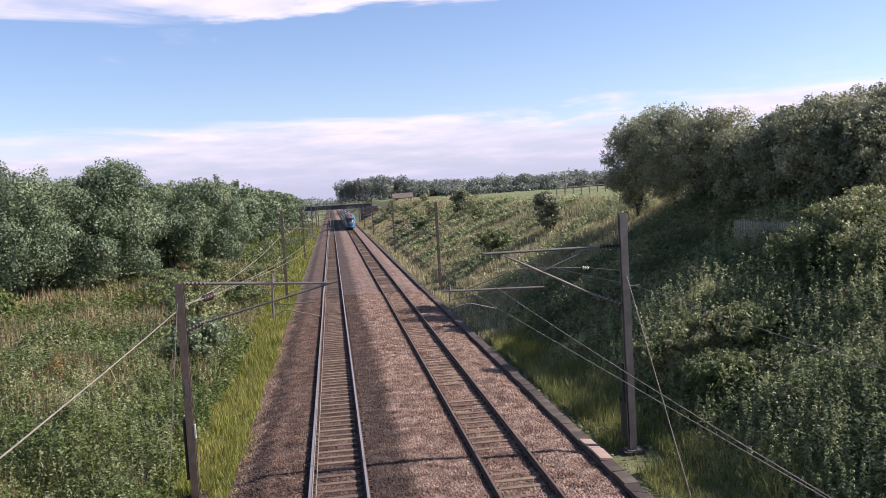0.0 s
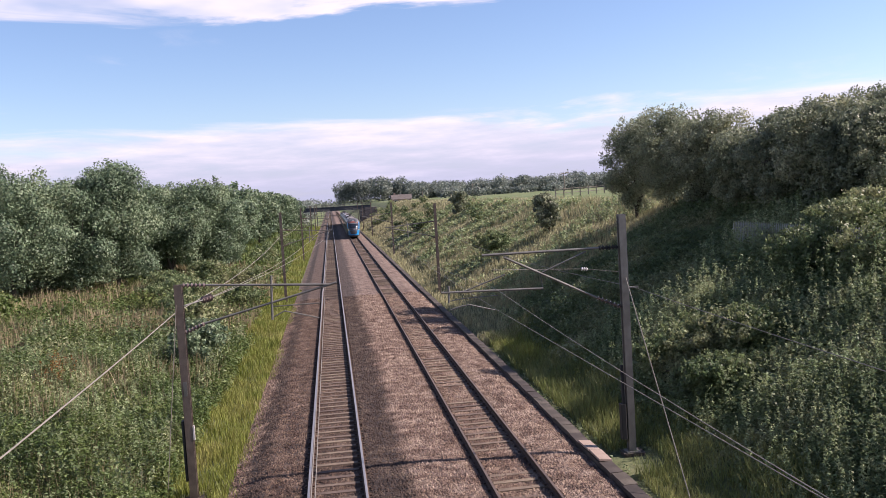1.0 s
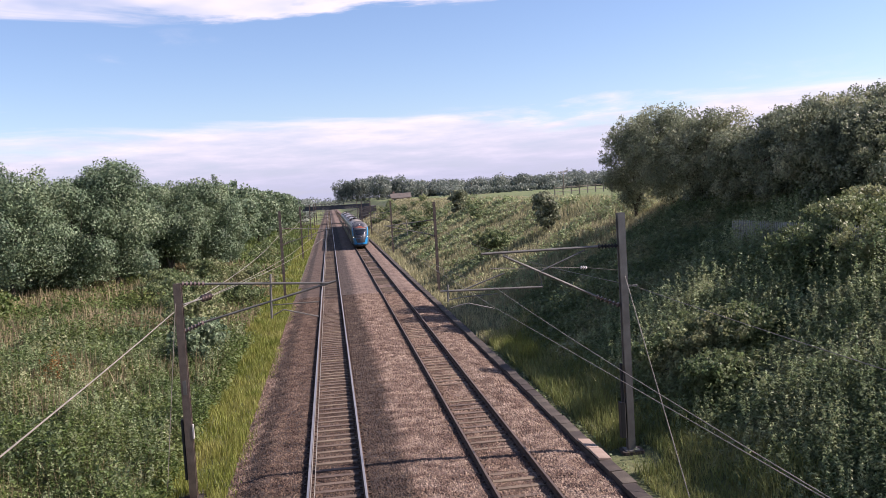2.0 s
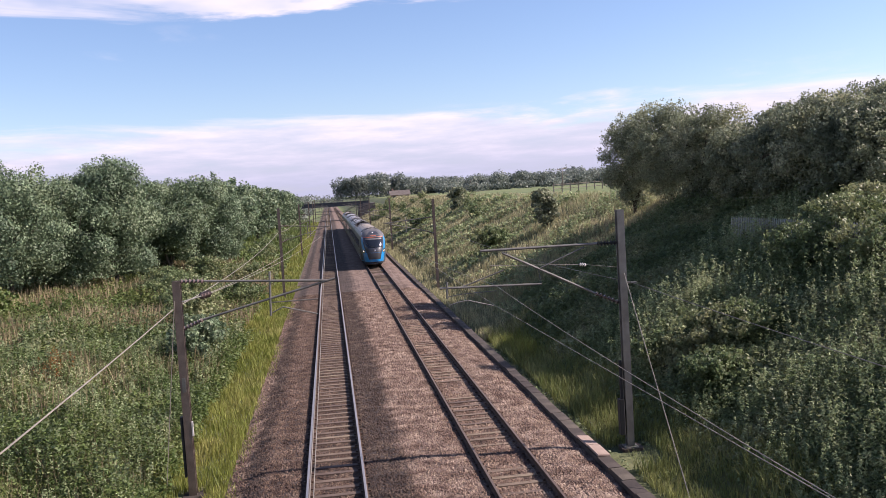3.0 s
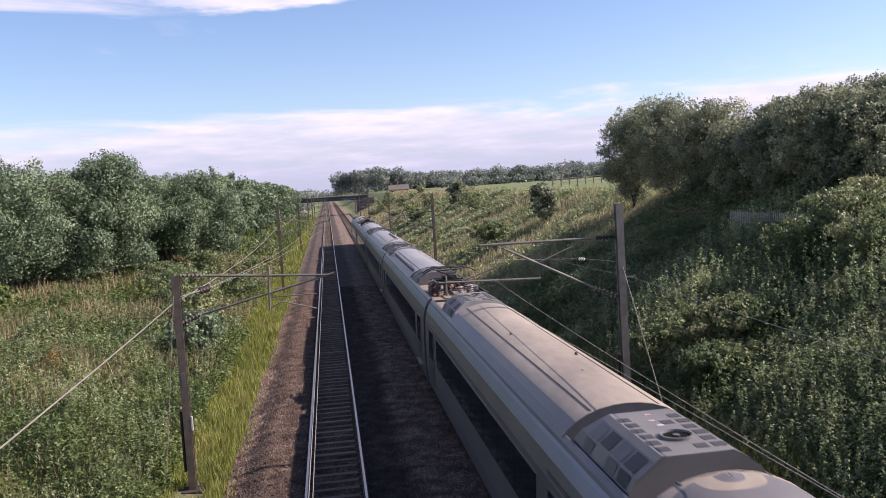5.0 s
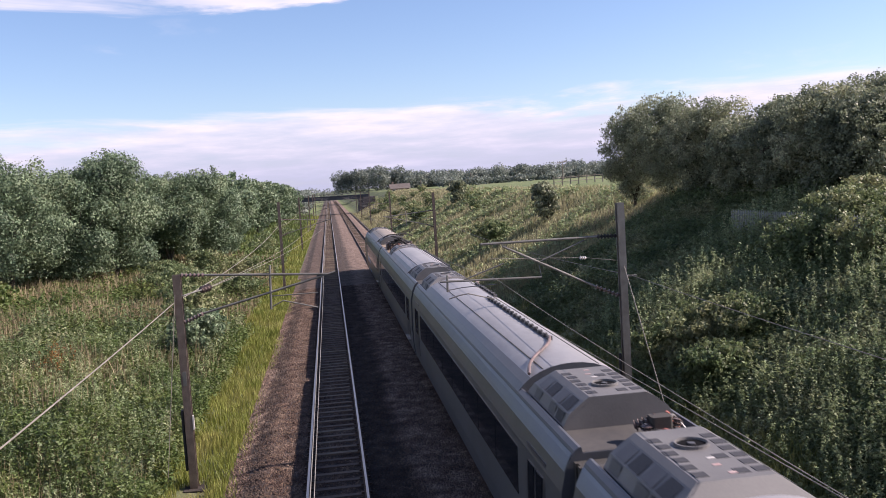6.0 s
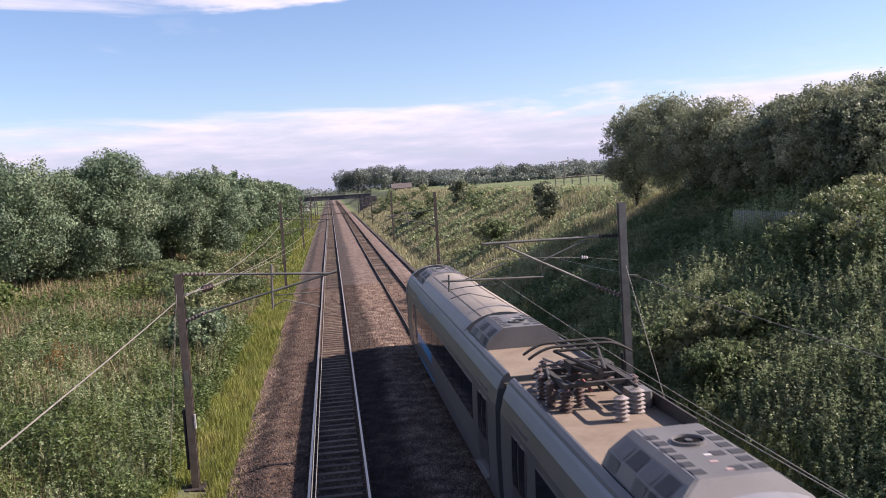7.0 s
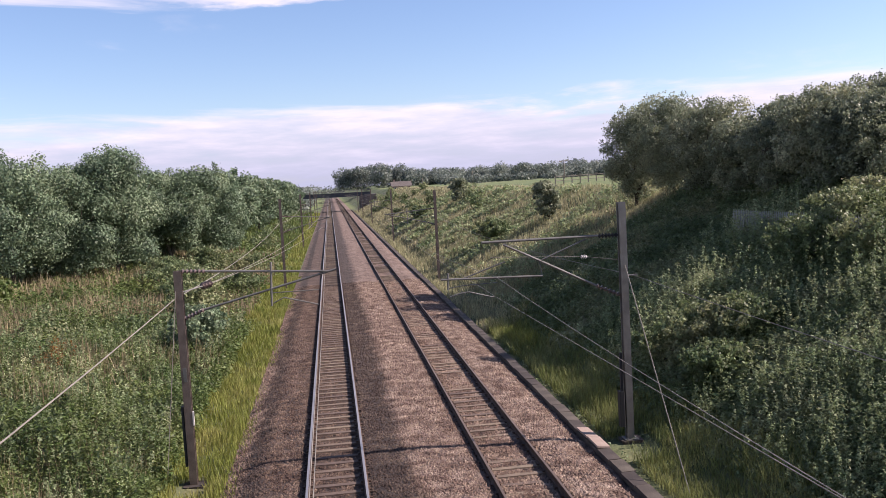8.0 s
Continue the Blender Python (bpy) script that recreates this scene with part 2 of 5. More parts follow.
class Shape:
    """Collects plain solids into one mesh."""

    def __init__(self):
        self.v, self.f = [], []

    def add(self, verts, faces):
        n = len(self.v)
        self.v += [tuple(p) for p in verts]
        self.f += [tuple(i + n for i in f) for f in faces]
        return self

    def box(self, x0, x1, y0, y1, z0, z1, c=0.0):
        """A box, its long upright edges cut off by c."""
        if c:
            ring = [(x0 + c, y0), (x1 - c, y0), (x1, y0 + c), (x1, y1 - c), (x1 - c, y1), (x0 + c, y1), (x0, y1 - c), (x0, y0 + c)]
        else:
            ring = [(x0, y0), (x1, y0), (x1, y1), (x0, y1)]
        n = len(ring)
        vs = [(x, y, z0) for x, y in ring] + [(x, y, z1) for x, y in ring]
        fs = [tuple(range(n))[::-1], tuple(range(n, 2 * n))] + [(i, (i + 1) % n, n + (i + 1) % n, n + i) for i in range(n)]
        return self.add(vs, fs)

    def tube(self, a, b, r0, r1=None, n=8):
        a, b = Vector(a), Vector(b)
        r1 = r0 if r1 is None else r1
        q = (b - a).to_track_quat("Z", "Y")
        vs = []
        for p, r in ((a, r0), (b, r1)):
            for i in range(n):
                t = 2 * math.pi * i / n
                vs.append(p + q @ Vector((r * math.cos(t), r * math.sin(t), 0)))
        fs = [(i, (i + 1) % n, n + (i + 1) % n, n + i) for i in range(n)] + [tuple(range(n))[::-1], tuple(range(n, 2 * n))]
        return self.add(vs, fs)

    def path(self, pts, r, n=6):
        """One tube through all the points."""
        pts = [Vector(p) for p in pts]
        vs = []
        for i, p in enumerate(pts):
            d = pts[min(i + 1, len(pts) - 1)] - pts[max(i - 1, 0)]
            q = d.to_track_quat("Z", "Y")
            vs += [p + q @ Vector((r * math.cos(2 * math.pi * j / n), r * math.sin(2 * math.pi * j / n), 0)) for j in range(n)]
        fs = [(k * n + j, k * n + (j + 1) % n, (k + 1) * n + (j + 1) % n, (k + 1) * n + j) for k in range(len(pts) - 1) for j in range(n)]
        fs += [tuple(range(n))[::-1], tuple(range((len(pts) - 1) * n, len(pts) * n))]
        return self.add(vs, fs)

    def prism(self, ring, y0, y1, caps=True):
        """The outline ring of (x, z), drawn along y."""
        n = len(ring)
        vs = [(x, y0, z) for x, z in ring] + [(x, y1, z) for x, z in ring]
        fs = [(i, n + i, n + (i + 1) % n, (i + 1) % n) for i in range(n)]
        if caps:
            fs += [tuple(range(n)), tuple(range(n, 2 * n))[::-1]]
        return self.add(vs, fs)

    def grid(self, rows):
        """Quads between rows of points."""
        n = len(rows[0])
        vs = [p for r in rows for p in r]
        fs = [(j * n + i, j * n + i + 1, (j + 1) * n + i + 1, (j + 1) * n + i) for j in range(len(rows) - 1) for i in range(n - 1)]
        return self.add(vs, fs)

    def mesh(self, name, smooth=False):
        me = bpy.data.meshes.new(name)
        me.from_pydata(self.v, [], self.f)
        bm = bmesh.new()
        bm.from_mesh(me)
        bmesh.ops.recalc_face_normals(bm, faces=bm.faces)
        bm.to_mesh(me)
        bm.free()
        if smooth:
            me.polygons.foreach_set("use_smooth", [True] * len(me.polygons))
        return me


def part(name, shape, material, parent=None, label="", smooth=False, at=None):
    """One mesh object under a thing or a part."""
    me = shape.mesh(name, smooth) if isinstance(shape, Shape) else shape
    if material is not None and not me.materials:
        me.materials.append(material)
    ob = new(name, me)
    ob.parent = parent
    if at is not None:
        ob.matrix_basis = at
    if label:
        ob["label"] = label
    return ob


# ---- the lie of the land ----


def bed_z(x):
    """Height of the ballast: heaped outside the rails, lower between them, with a ridge between the tracks and sloping sides."""
    x = np.asarray(x, float)
    z = np.full_like(x, -0.168) + 0.03 * np.exp(-((x - 2.07) / 0.8) ** 2)
    for c in (LEFT_X, RIGHT_X):
        z = np.where(np.abs(x - c) < 0.70, -0.222, z)
        z = np.where(np.abs(np.abs(x - c) - 0.79) < 0.10, -0.20, z)
    z = np.where(x < -2.3, -0.168 - (-2.3 - x) * 0.26, z)
    return np.where(x > 6.1, -0.168 - (x - 6.1) * 0.16, z)


PROFILE_X = (-2500, -60, -40, -15, -6, -4, -3.5, -3.2, 6.9, 7.3, 8.9, 22.0, 25, 60, 2500)
PROFILE_Z = (2.5, 1.5, 1.2, 0.5, -0.4, -0.55, -0.45, -0.42, -0.42, -0.42, -0.38, 5.85, 6.05, 6.5, 12)


def land(x, y):
    return np.interp(x, PROFILE_X, PROFILE_Z)


def lumps(x, y, s=1.0, seed=0.0):
    """Smooth unevenness between 0 and 1."""
    v = np.sin(x * 0.9 * s + 1.3 + seed) * np.sin(y * 0.7 * s + 0.4 * x * s + seed) + np.sin(x * 0.37 * s - y * 0.53 * s + 2 + seed) + 0.6 * np.sin(x * 2.1 * s + y * 1.7 * s + seed)
    return np.clip(0.5 + v * 0.22, 0, 1)

# ---- ground ----


def build_ground():
    xs = np.array([-2500, -900, -400, -200, -120, -80, -60] + list(np.arange(-50, -4, 1.0)) + [-4, -3.5, -3.2, 0, 3, 6.9, 7.3, 8, 8.6, 9.3] + list(np.arange(10, 25, 0.75)) + list(range(26, 62, 3)) + [80, 120, 200, 400, 900, 2500], float)
    ys = np.array([-300, -100, -40, -10] + list(np.arange(0, 120, 1.25)) + list(range(120, 300, 5)) + [320, 360, 420, 500, 650, 900, 1400, 2200, 3500], float)
    X, Y = np.meshgrid(xs, ys)
    Z = land(X, Y)
    rough = np.where((X < -4) | (X > 9.3), 1.0, 0.0) * np.where(np.abs(X) < 60, 1, 0.3)
    Z = Z + rough * (lumps(X, Y) - 0.4) * 0.5
    n = len(xs)
    V = np.stack([X, Y, Z], -1).reshape(-1, 3)
    J, I = np.meshgrid(np.arange(len(ys) - 1), np.arange(n - 1), indexing="ij")
    a = (J * n + I).ravel()
    me = fast_mesh("ground", V, np.stack([a, a + 1, a + n + 1, a + n], -1))
    me.materials.append(M_GROUND)
    me.materials.append(M_FIELD)
    cx = (X[:-1, :-1] + X[1:, 1:]) / 2
    cy = (Y[:-1, :-1] + Y[1:, 1:]) / 2
    me.polygons.foreach_set("material_index", ((cx > 21) | (cx < -60) | (cy > 330)).ravel().astype(np.int32))
    me.polygons.foreach_set("use_smooth", np.ones(len(a), bool))
    tagged(new("ground", me), "rough grassy railway land with a cutting slope and meadows", "ground", kind="structure")


build_ground()


def build_ballast():
    """Two beds of crushed stone, the older one grimy."""
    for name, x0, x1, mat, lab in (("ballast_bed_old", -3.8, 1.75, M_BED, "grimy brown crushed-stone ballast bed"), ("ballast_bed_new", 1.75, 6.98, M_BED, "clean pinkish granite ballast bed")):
        xs = np.linspace(x0, x1, 60)
        ys = np.concatenate([np.arange(-60, 16, 4), np.arange(16, 64, 0.4), np.arange(64, 900, 6)])
        X, Y = np.meshgrid(xs, ys)
        Z = bed_z(X)
        rng = np.random.default_rng(5)
        Z += rng.normal(0, 0.008, Z.shape)
        if x0 > 0:
            Z[:, 0] -= 0.004
        n = len(xs)
        a = (np.arange(len(ys) - 1)[:, None] * n + np.arange(n - 1)[None]).ravel()
        me = fast_mesh(name, np.stack([X, Y, Z], -1).reshape(-1, 3), np.stack([a, a + 1, a + n + 1, a + n], -1))
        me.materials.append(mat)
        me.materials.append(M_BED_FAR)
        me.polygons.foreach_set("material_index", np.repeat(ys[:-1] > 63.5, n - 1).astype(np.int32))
        tagged(new(name, me), lab, "ballast", kind="structure")


build_ballast()

# ---- overhead line ----


def insulator(s, a, b, r=0.075, n=6, seg=10):
    """A ribbed insulator between a and b, turned in one piece."""
    a, b = Vector(a), Vector(b)
    q = (b - a).to_track_quat("Z", "Y")
    prof = [(0.0, 0.45)]
    for i in range(n):
        prof += [((i + 0.25) / n, 0.45), ((i + 0.35) / n, 1.0), ((i + 0.75) / n, 0.6), ((i + 0.8) / n, 0.45)]
    prof.append((1.0, 0.45))
    vs = [a.lerp(b, u) + q @ Vector((r * k * math.cos(2 * math.pi * j / seg), r * k * math.sin(2 * math.pi * j / seg), 0)) for u, k in prof for j in range(seg)]
    m = len(prof)
    fs = [(k * seg + j, k * seg + (j + 1) % seg, (k + 1) * seg + (j + 1) % seg, (k + 1) * seg + j) for k in range(m - 1) for j in range(seg)]
    fs += [tuple(range(seg))[::-1], tuple(range((m - 1) * seg, m * seg))]
    return s.add(vs, fs)


def h_column(s, x, y, z0, z1, w=0.21, d=0.21, t=0.022):
    """A steel column of H section."""
    h, k, e = w / 2, d / 2, t / 2
    ring = [(-h, -k), (h, -k), (h, -k + t), (e, -k + t), (e, k - t), (h, k - t), (h, k), (-h, k), (-h, k - t), (-e, k - t), (-e, -k + t), (-h, -k + t)]
    n = len(ring)
    return s.add([(x + a, y + b, z) for z in (z0, z1) for a, b in ring], [(i, (i + 1) % n, n + (i + 1) % n, n + i) for i in range(n)] + [tuple(range(n))[::-1], tuple(range(n, 2 * n))])


def foot(x, y, z, parent):
    part("footing", Shape().box(x - 0.28, x + 0.28, y - 0.3, y + 0.3, z - 0.6, z + 0.02, 0.05), M_CONCRETE, parent, "weathered concrete footing")


def line_mast(x, y, z0, z1, track_x, mat, label):
    """A mast with one cantilever over a track."""
    k = 1 if track_x > x else -1
    th = tagged(new("catenary_mast"), label, "catenary mast", group="masts along the line")
    part("column", h_column(Shape(), x, y, z0 - 0.3, z1), mat, th)
    foot(x, y, z0, th)
    wx = track_x + 0.05
    part("top_tube", Shape().tube((x + k * 0.75, y, 5.48), (wx + k * 0.12, y, 5.25), 0.034), M_GALV, th)
    part("insulator", insulator(Shape(), (x + k * 0.1, y, 5.52), (x + k * 0.75, y, 5.48)), M_INSUL, th, "brown ribbed insulator")
    part("strut_tube", Shape().tube((x + k * 0.65, y, 4.42), (wx + k * 0.3, y, 5.3), 0.032), M_GALV, th)
    part("insulator", insulator(Shape(), (x + k * 0.1, y, 4.2), (x + k * 0.65, y, 4.42)), M_INSUL, th, "brown ribbed insulator")
    part("drop_bracket", Shape().tube((wx - k * 1.5, y, 5.62), (wx - k * 1.55, y, 4.38), 0.032), M_GALV, th)
    part("registration_arm", Shape().path([(wx - k * 1.5, y, 4.46), (wx - k * 1.2, y, 4.6), (wx - k * 0.25, y, 4.33)], 0.02), M_GALV, th)
    part("steady_arm", Shape().tube((wx - k * 1.52, y, 4.75), (wx - k * 0.22, y, 4.75), 0.016), M_GALV, th)
    return th


def near_right_mast():
    """The mast beside the cable trough, with two tubes, a diagonal and its braces."""
    x, y = 8.35, 24.24
    th = tagged(new("catenary_mast"), "tall grey steel catenary mast with braced cantilever arm", "catenary mast", group="masts along the line")
    part("column", h_column(Shape(), x, y, -0.5, 6.71, 0.21, 0.21, 0.03), M_GALV, th)
    part("footing", Shape().box(x - 0.3, x + 0.34, y - 0.25, y + 0.3, -0.9, -0.30, 0.05), M_CONCRETE, th, "weathered concrete footing")
    part("base_plate", Shape().box(x - 0.2, x + 0.2, y - 0.2, y + 0.2, -0.30, -0.27), M_GALV, th)
    part("top_tube", Shape().tube((4.2, y, 5.79), (7.63, y, 5.77), 0.037), M_GALV, th)
    part("insulator", insulator(Shape(), (7.63, y, 5.77), (8.22, y, 5.76)), M_DARK, th, "dark ribbed insulator")
    part("diagonal_tube", Shape().tube((4.82, y, 5.70), (7.5, y, 4.33), 0.034), M_GALV, th)
    part("insulator", insulator(Shape(), (7.5, y, 4.33), (8.22, y, 4.0)), M_INSUL, th, "brown ribbed insulator")
    part("brace_tube", Shape().tube((5.92, y, 5.18), (7.25, y, 5.70), 0.024), M_GALV, th)
    part("registration_tube", Shape().tube((2.97, y, 4.81), (5.93, y, 4.72), 0.032), M_GALV, th)
    part("brace_tube", Shape().tube((3.62, y, 4.80), (4.84, y, 5.2), 0.02), M_GALV, th)
    part("hanger", Shape().path([(5.93, y, 4.72), (5.85, y, 5.2)], 0.012), M_GALV, th)
    part("drop_bracket", Shape().tube((3.19, y, 4.98), (3.17, y, 4.50), 0.03), M_GALV, th)
    part("steady_arm", Shape().path([(3.18, y, 4.55), (3.62, y, 4.60), (4.6, y, 4.62)], 0.014), M_GALV, th)
    part("registration_arm", Shape().path([(3.2, y, 4.3), (3.5, y, 4.38), (3.76, y, 4.41), (4.49, y, 4.20)], 0.018), M_GALV, th)
    part("wire_bracket", Shape().box(x + 0.12, x + 0.42, y - 0.03, y + 0.03, 4.54, 4.58), M_GALV, th)
    part("cable_box", Shape().box(x - 0.30, x - 0.15, y - 0.12, y + 0.1, 0.1, 1.15, 0.02), M_DARK, th, "black cable guard")
    part("cable_duct", Shape().box(x - 0.24, x - 0.17, y - 0.08, y, 1.15, 2.3), M_DARK, th, "black cable duct")
    part("weight", insulator(Shape(), (7.2, y + 0.4, 5.16), (7.40, y + 0.4, 5.14), 0.06, 3), M_WHITE_INS, th, "pale cut-in insulator")
    part("tail_wire", Shape().path([(4.5, y + 0.4, 5.32), (7.2, y + 0.4, 5.16)], 0.008), M_WIRE, th)
    part("tail_wire", Shape().path([(7.4, y + 0.4, 5.14), (8.3, y + 0.1, 5.02)], 0.008), M_WIRE, th)
    part("wire_clamp", Shape().box(x - 0.05, x + 0.05, y + 0.08, y + 0.18, 4.95, 5.08), M_GALV, th)
    return th


def near_left_mast():
    x, y = -4.29, 24.5
    th = line_mast(x, y, -0.5, 5.54, LEFT_X, M_RUSTY_MAST, "brown steel catenary mast with tubular cantilever and plate")
    part("number_plate", Shape().box(x - 0.05, x + 0.05, y - 0.125, y - 0.112, 2.45, 2.85), M_GALV, th, "small worn grey plate")
    part("cable_guard", Shape().box(x - 0.19, x - 0.12, y - 0.1, y + 0.1, 0.05, 1.75, 0.02), M_DARK, th, "black cable guard")
    part("pale_bracket", Shape().box(x + 0.11, x + 0.15, y - 0.11, y - 0.03, 1.2, 1.6), M_WHITE_INS, th, "pale bracket")
    part("anchor_insulator", insulator(Shape(), (x + 0.45, y + 1.2, 4.95), (x + 0.62, y + 1.9, 4.95), 0.11, 3), M_INSUL, th, "brown cut-in insulator")
    part("anchor_rod", Shape().tube((x + 0.1, y, 4.95), (x + 0.45, y + 1.2, 4.95), 0.02), M_GALV, th)
    return th


MAST_Y = (24.4, 69.5, 119.0, 178.0, 226.0, 262.0)
near_left_mast()
near_right_mast()
for my in MAST_Y[1:]:
    line_mast(-4.0, my + 1.2, -0.5, 6.95, LEFT_X, M_RUSTY_MAST, "brown steel catenary mast beside grass verge")
    line_mast(8.3, my - 0.8, -0.4, 6.95, RIGHT_X, M_RUSTY_MAST, "brown steel catenary mast at cutting foot")


def wire_run(name, label, pts, r, sag=0.0, steps=8):
    run = [Vector(pts[0])]
    for a, b in zip(pts, pts[1:]):
        a, b = Vector(a), Vector(b)
        for i in range(1, steps + 1):
            u = i / steps
            p = a.lerp(b, u)
            p.z -= sag * 4 * u * (1 - u)
            run.append(p)
    s = Shape().path(run, r, 5)
    return tagged(part(name, s, M_WIRE), label, "overhead wire", group="wires of the overhead line")


def build_wires():
    ys = [-20.0] + list(MAST_Y) + [300.0]
    for tx, dy, lab in ((LEFT_X, 0.1, "older track"), (RIGHT_X, -0.2, "new track")):
        z = 4.32 if tx < 0 else 4.2
        near = -0.08 if tx < 0 else 0.1
        cont = [(tx + (near if i < 2 else 0.1 if i % 2 else -0.08), y + dy, z if i or tx < 0 else z + 0.6) for i, y in enumerate(ys)]
        wire_run("contact_wire", "thin bronze contact wire over the " + lab, cont, 0.006, 0.0, 2)
        mess = [(tx + (near if i < 2 else 0.1 if i % 2 else -0.02), y + dy, (5.0 if tx < 0 else 4.8) + (0 if i else 0.2)) for i, y in enumerate(ys)]
        mw = wire_run("catenary_wire", "sagging bronze catenary wire over the " + lab, mess, 0.006, 0.45, 12)
        for a, b in zip(mess[:4], mess[1:5]):
            for i in range(1, 8):
                if a[1] < 0:
                    continue
                u = i / 8
                p = Vector(a).lerp(Vector(b), u)
                top = p.z - 0.45 * 4 * u * (1 - u)
                part("dropper", Shape().tube((p.x, p.y, top), (p.x, p.y, z), 0.005, None, 4), M_WIRE, mw)
    # return wires on the masts, and the wires that end on the near left one
    wire_run("return_wire", "taut return wire along the grass verge masts", [(-4.44, -25, 4.9), (-4.42, 24.5, 4.77)] + [(-4.15, y + 1.2, 5.0) for y in MAST_Y[1:]], 0.013, 0.35, 12)
    wire_run("return_wire", "taut return wire along the cutting masts", [(8.6, -25, 4.7), (8.6, 24.24, 4.57)] + [(8.5, y - 0.8, 4.8) for y in MAST_Y[1:]], 0.009, 0.35, 12)
    wire_run("anchor_wire", "bronze wire anchored at a mast", [(-3.7, 26.4, 4.95), (-0.9, 70.7, 5.3)], 0.008, 0.4, 12)
    wire_run("anchor_wire", "bronze wire anchored at a mast", [(-3.7, 26.4, 4.93), (-0.7, 70.7, 4.5)], 0.008, 0.25, 12)
    wire_run("stay_wire", "steel stay wire beside a mast", [(-4.36, 24.38, 5.0), (-5.0, 24.3, -0.5)], 0.010, 0, 1)
    wire_run("stay_wire", "steel stay wire anchored in the grass", [(8.36, 24.1, 4.87), (8.13, 19.3, -0.4)], 0.013, 0, 1)


build_wires()

# ---- trees ----


def leaf_sprays(P, Nn, size, rng, aspect=0.6):
    """One small three-cornered leaf or spray at each point P, facing about Nn."""
    n = len(P)
    Nn = Nn + rng.normal(0, 0.42, Nn.shape)
    Nn /= np.linalg.norm(Nn, axis=1, keepdims=True) + 1e-9
    u = np.cross(Nn, rng.normal(0, 1, (n, 3)))
    u /= np.linalg.norm(u, axis=1, keepdims=True) + 1e-9
    w = np.cross(Nn, u)
    s = (size * rng.uniform(0.6, 1.35, n))[:, None]
    k = rng.uniform(-0.5, 0.5, (n, 1))
    V = np.stack([P - u * s * 0.9 - w * s * aspect, P - u * s * 0.9 * (1 + k) + w * s * aspect * 1.2, P + u * s * 1.1 + w * s * k * 0.6], 1)
    return V.reshape(-1, 3), np.arange(3 * n).reshape(n, 3)


def crown_points(lobes, n, rng):
    """Points near the skins of many overlapping lobes, and the way out of them."""
    lobes = np.asarray(lobes)
    wgt = lobes[:, 3] ** 2
    k = rng.choice(len(lobes), n, p=wgt / wgt.sum())
    d = rng.normal(0, 1, (n, 3))
    d /= np.linalg.norm(d, axis=1, keepdims=True)
    r = lobes[k, 3] * rng.uniform(0.60, 1.06, n) ** 0.8
    P = lobes[k, :3] + d * r[:, None] * np.array([1, 1, 0.85])
    return P, d


def make_lobes(x, y, zc, rx, ry, rz, count, rng, small=0.30):
    out = []
    for _ in range(count * 2):
        d = rng.normal(0, 1, 3)
        d /= np.linalg.norm(d)
        q = rng.uniform(0.3, 1.0) ** 0.6 * rng.uniform(0.8, 0.97)
        s = rng.uniform(small * 0.35, small * 1.0) * (rx + rz) / 2 * (1.25 - 0.5 * q)
        out.append((x + d[0] * rx * q, y + d[1] * ry * q, zc + d[2] * rz * q, s))
    for _ in range(count * 2):
        d = rng.normal(0, 1, 3)
        d[2] = abs(d[2])
        d /= np.linalg.norm(d)
        q = rng.uniform(0.92, 1.06)
        out.append((x + d[0] * rx * q, y + d[1] * ry * q, zc + d[2] * rz * q, small * rng.uniform(0.12, 0.30) * (rx + rz) / 2))
    return out


def limbs(s, base, top_z, lobes, rng, r, count):
    """A bent, tapered trunk and limbs out to some lobes."""
    x, y, z = base
    p, rr, knots = Vector(base), r, []
    for i in range(5):
        q = Vector((x + rng.normal(0, 0.12 * (i + 1)), y + rng.normal(0, 0.12 * (i + 1)), z + (top_z - z) * (i + 1) / 5))
        s.tube(p, q, rr, rr * 0.8, 8)
        knots.append((p.copy(), rr))
        p, rr = q, rr * 0.8
    for i in rng.choice(len(lobes), min(count, len(lobes)), replace=False):
        a, ra = knots[rng.integers(1, 5)]
        b = Vector(lobes[i][:3])
        m = a.lerp(b, 0.5) + Vector((0, 0, 0.12 * (b - a).length))
        s.tube(a, m, ra * 0.5, ra * 0.32, 6)
        s.tube(m, b, ra * 0.32, ra * 0.08, 5)


def tree(name, label, x, y, z, height, rx, ry, low, leaves, size, mat, seed, count=34, group="", trunk=0.22, category="tree", small=0.30):
    """low: height of the crown's lower edge over the base."""
    rng = np.random.default_rng(seed)
    th = tagged(new(name), label, category, group=group)
    zc, rz = z + (height + low) / 2, (height - low) / 2
    lobes = make_lobes(x, y, zc, rx, ry, rz, count, rng, small)
    lobes += [(x + rng.normal(0, rx * 0.3), y + rng.normal(0, ry * 0.3), zc + rz * rng.uniform(0.55, 0.78), rz * 0.30) for _ in range(5)]
    s = Shape()
    limbs(s, (x, y, z - 0.3), zc + rz * 0.3, lobes, rng, trunk, 14)
    part("trunk", s, M_BARK, th)
    P, d = crown_points(lobes, leaves, rng)
    P = P + rng.normal(0, 0.03 * rx, P.shape)
    P2 = np.array([x, y, zc]) + np.clip(rng.normal(0, 0.38, (leaves // 5, 3)), -0.72, 0.72) * np.array([rx, ry, rz])
    P, d = np.concatenate([P, P2]), np.concatenate([d, rng.normal(0, 1, P2.shape)])
    keep = P[:, 2] > z + 0.1
    V, F = leaf_sprays(P[keep], d[keep], size, rng, 0.8)
    me = fast_mesh("crown", V, F)
    part("crown", me, mat, th)
    return th


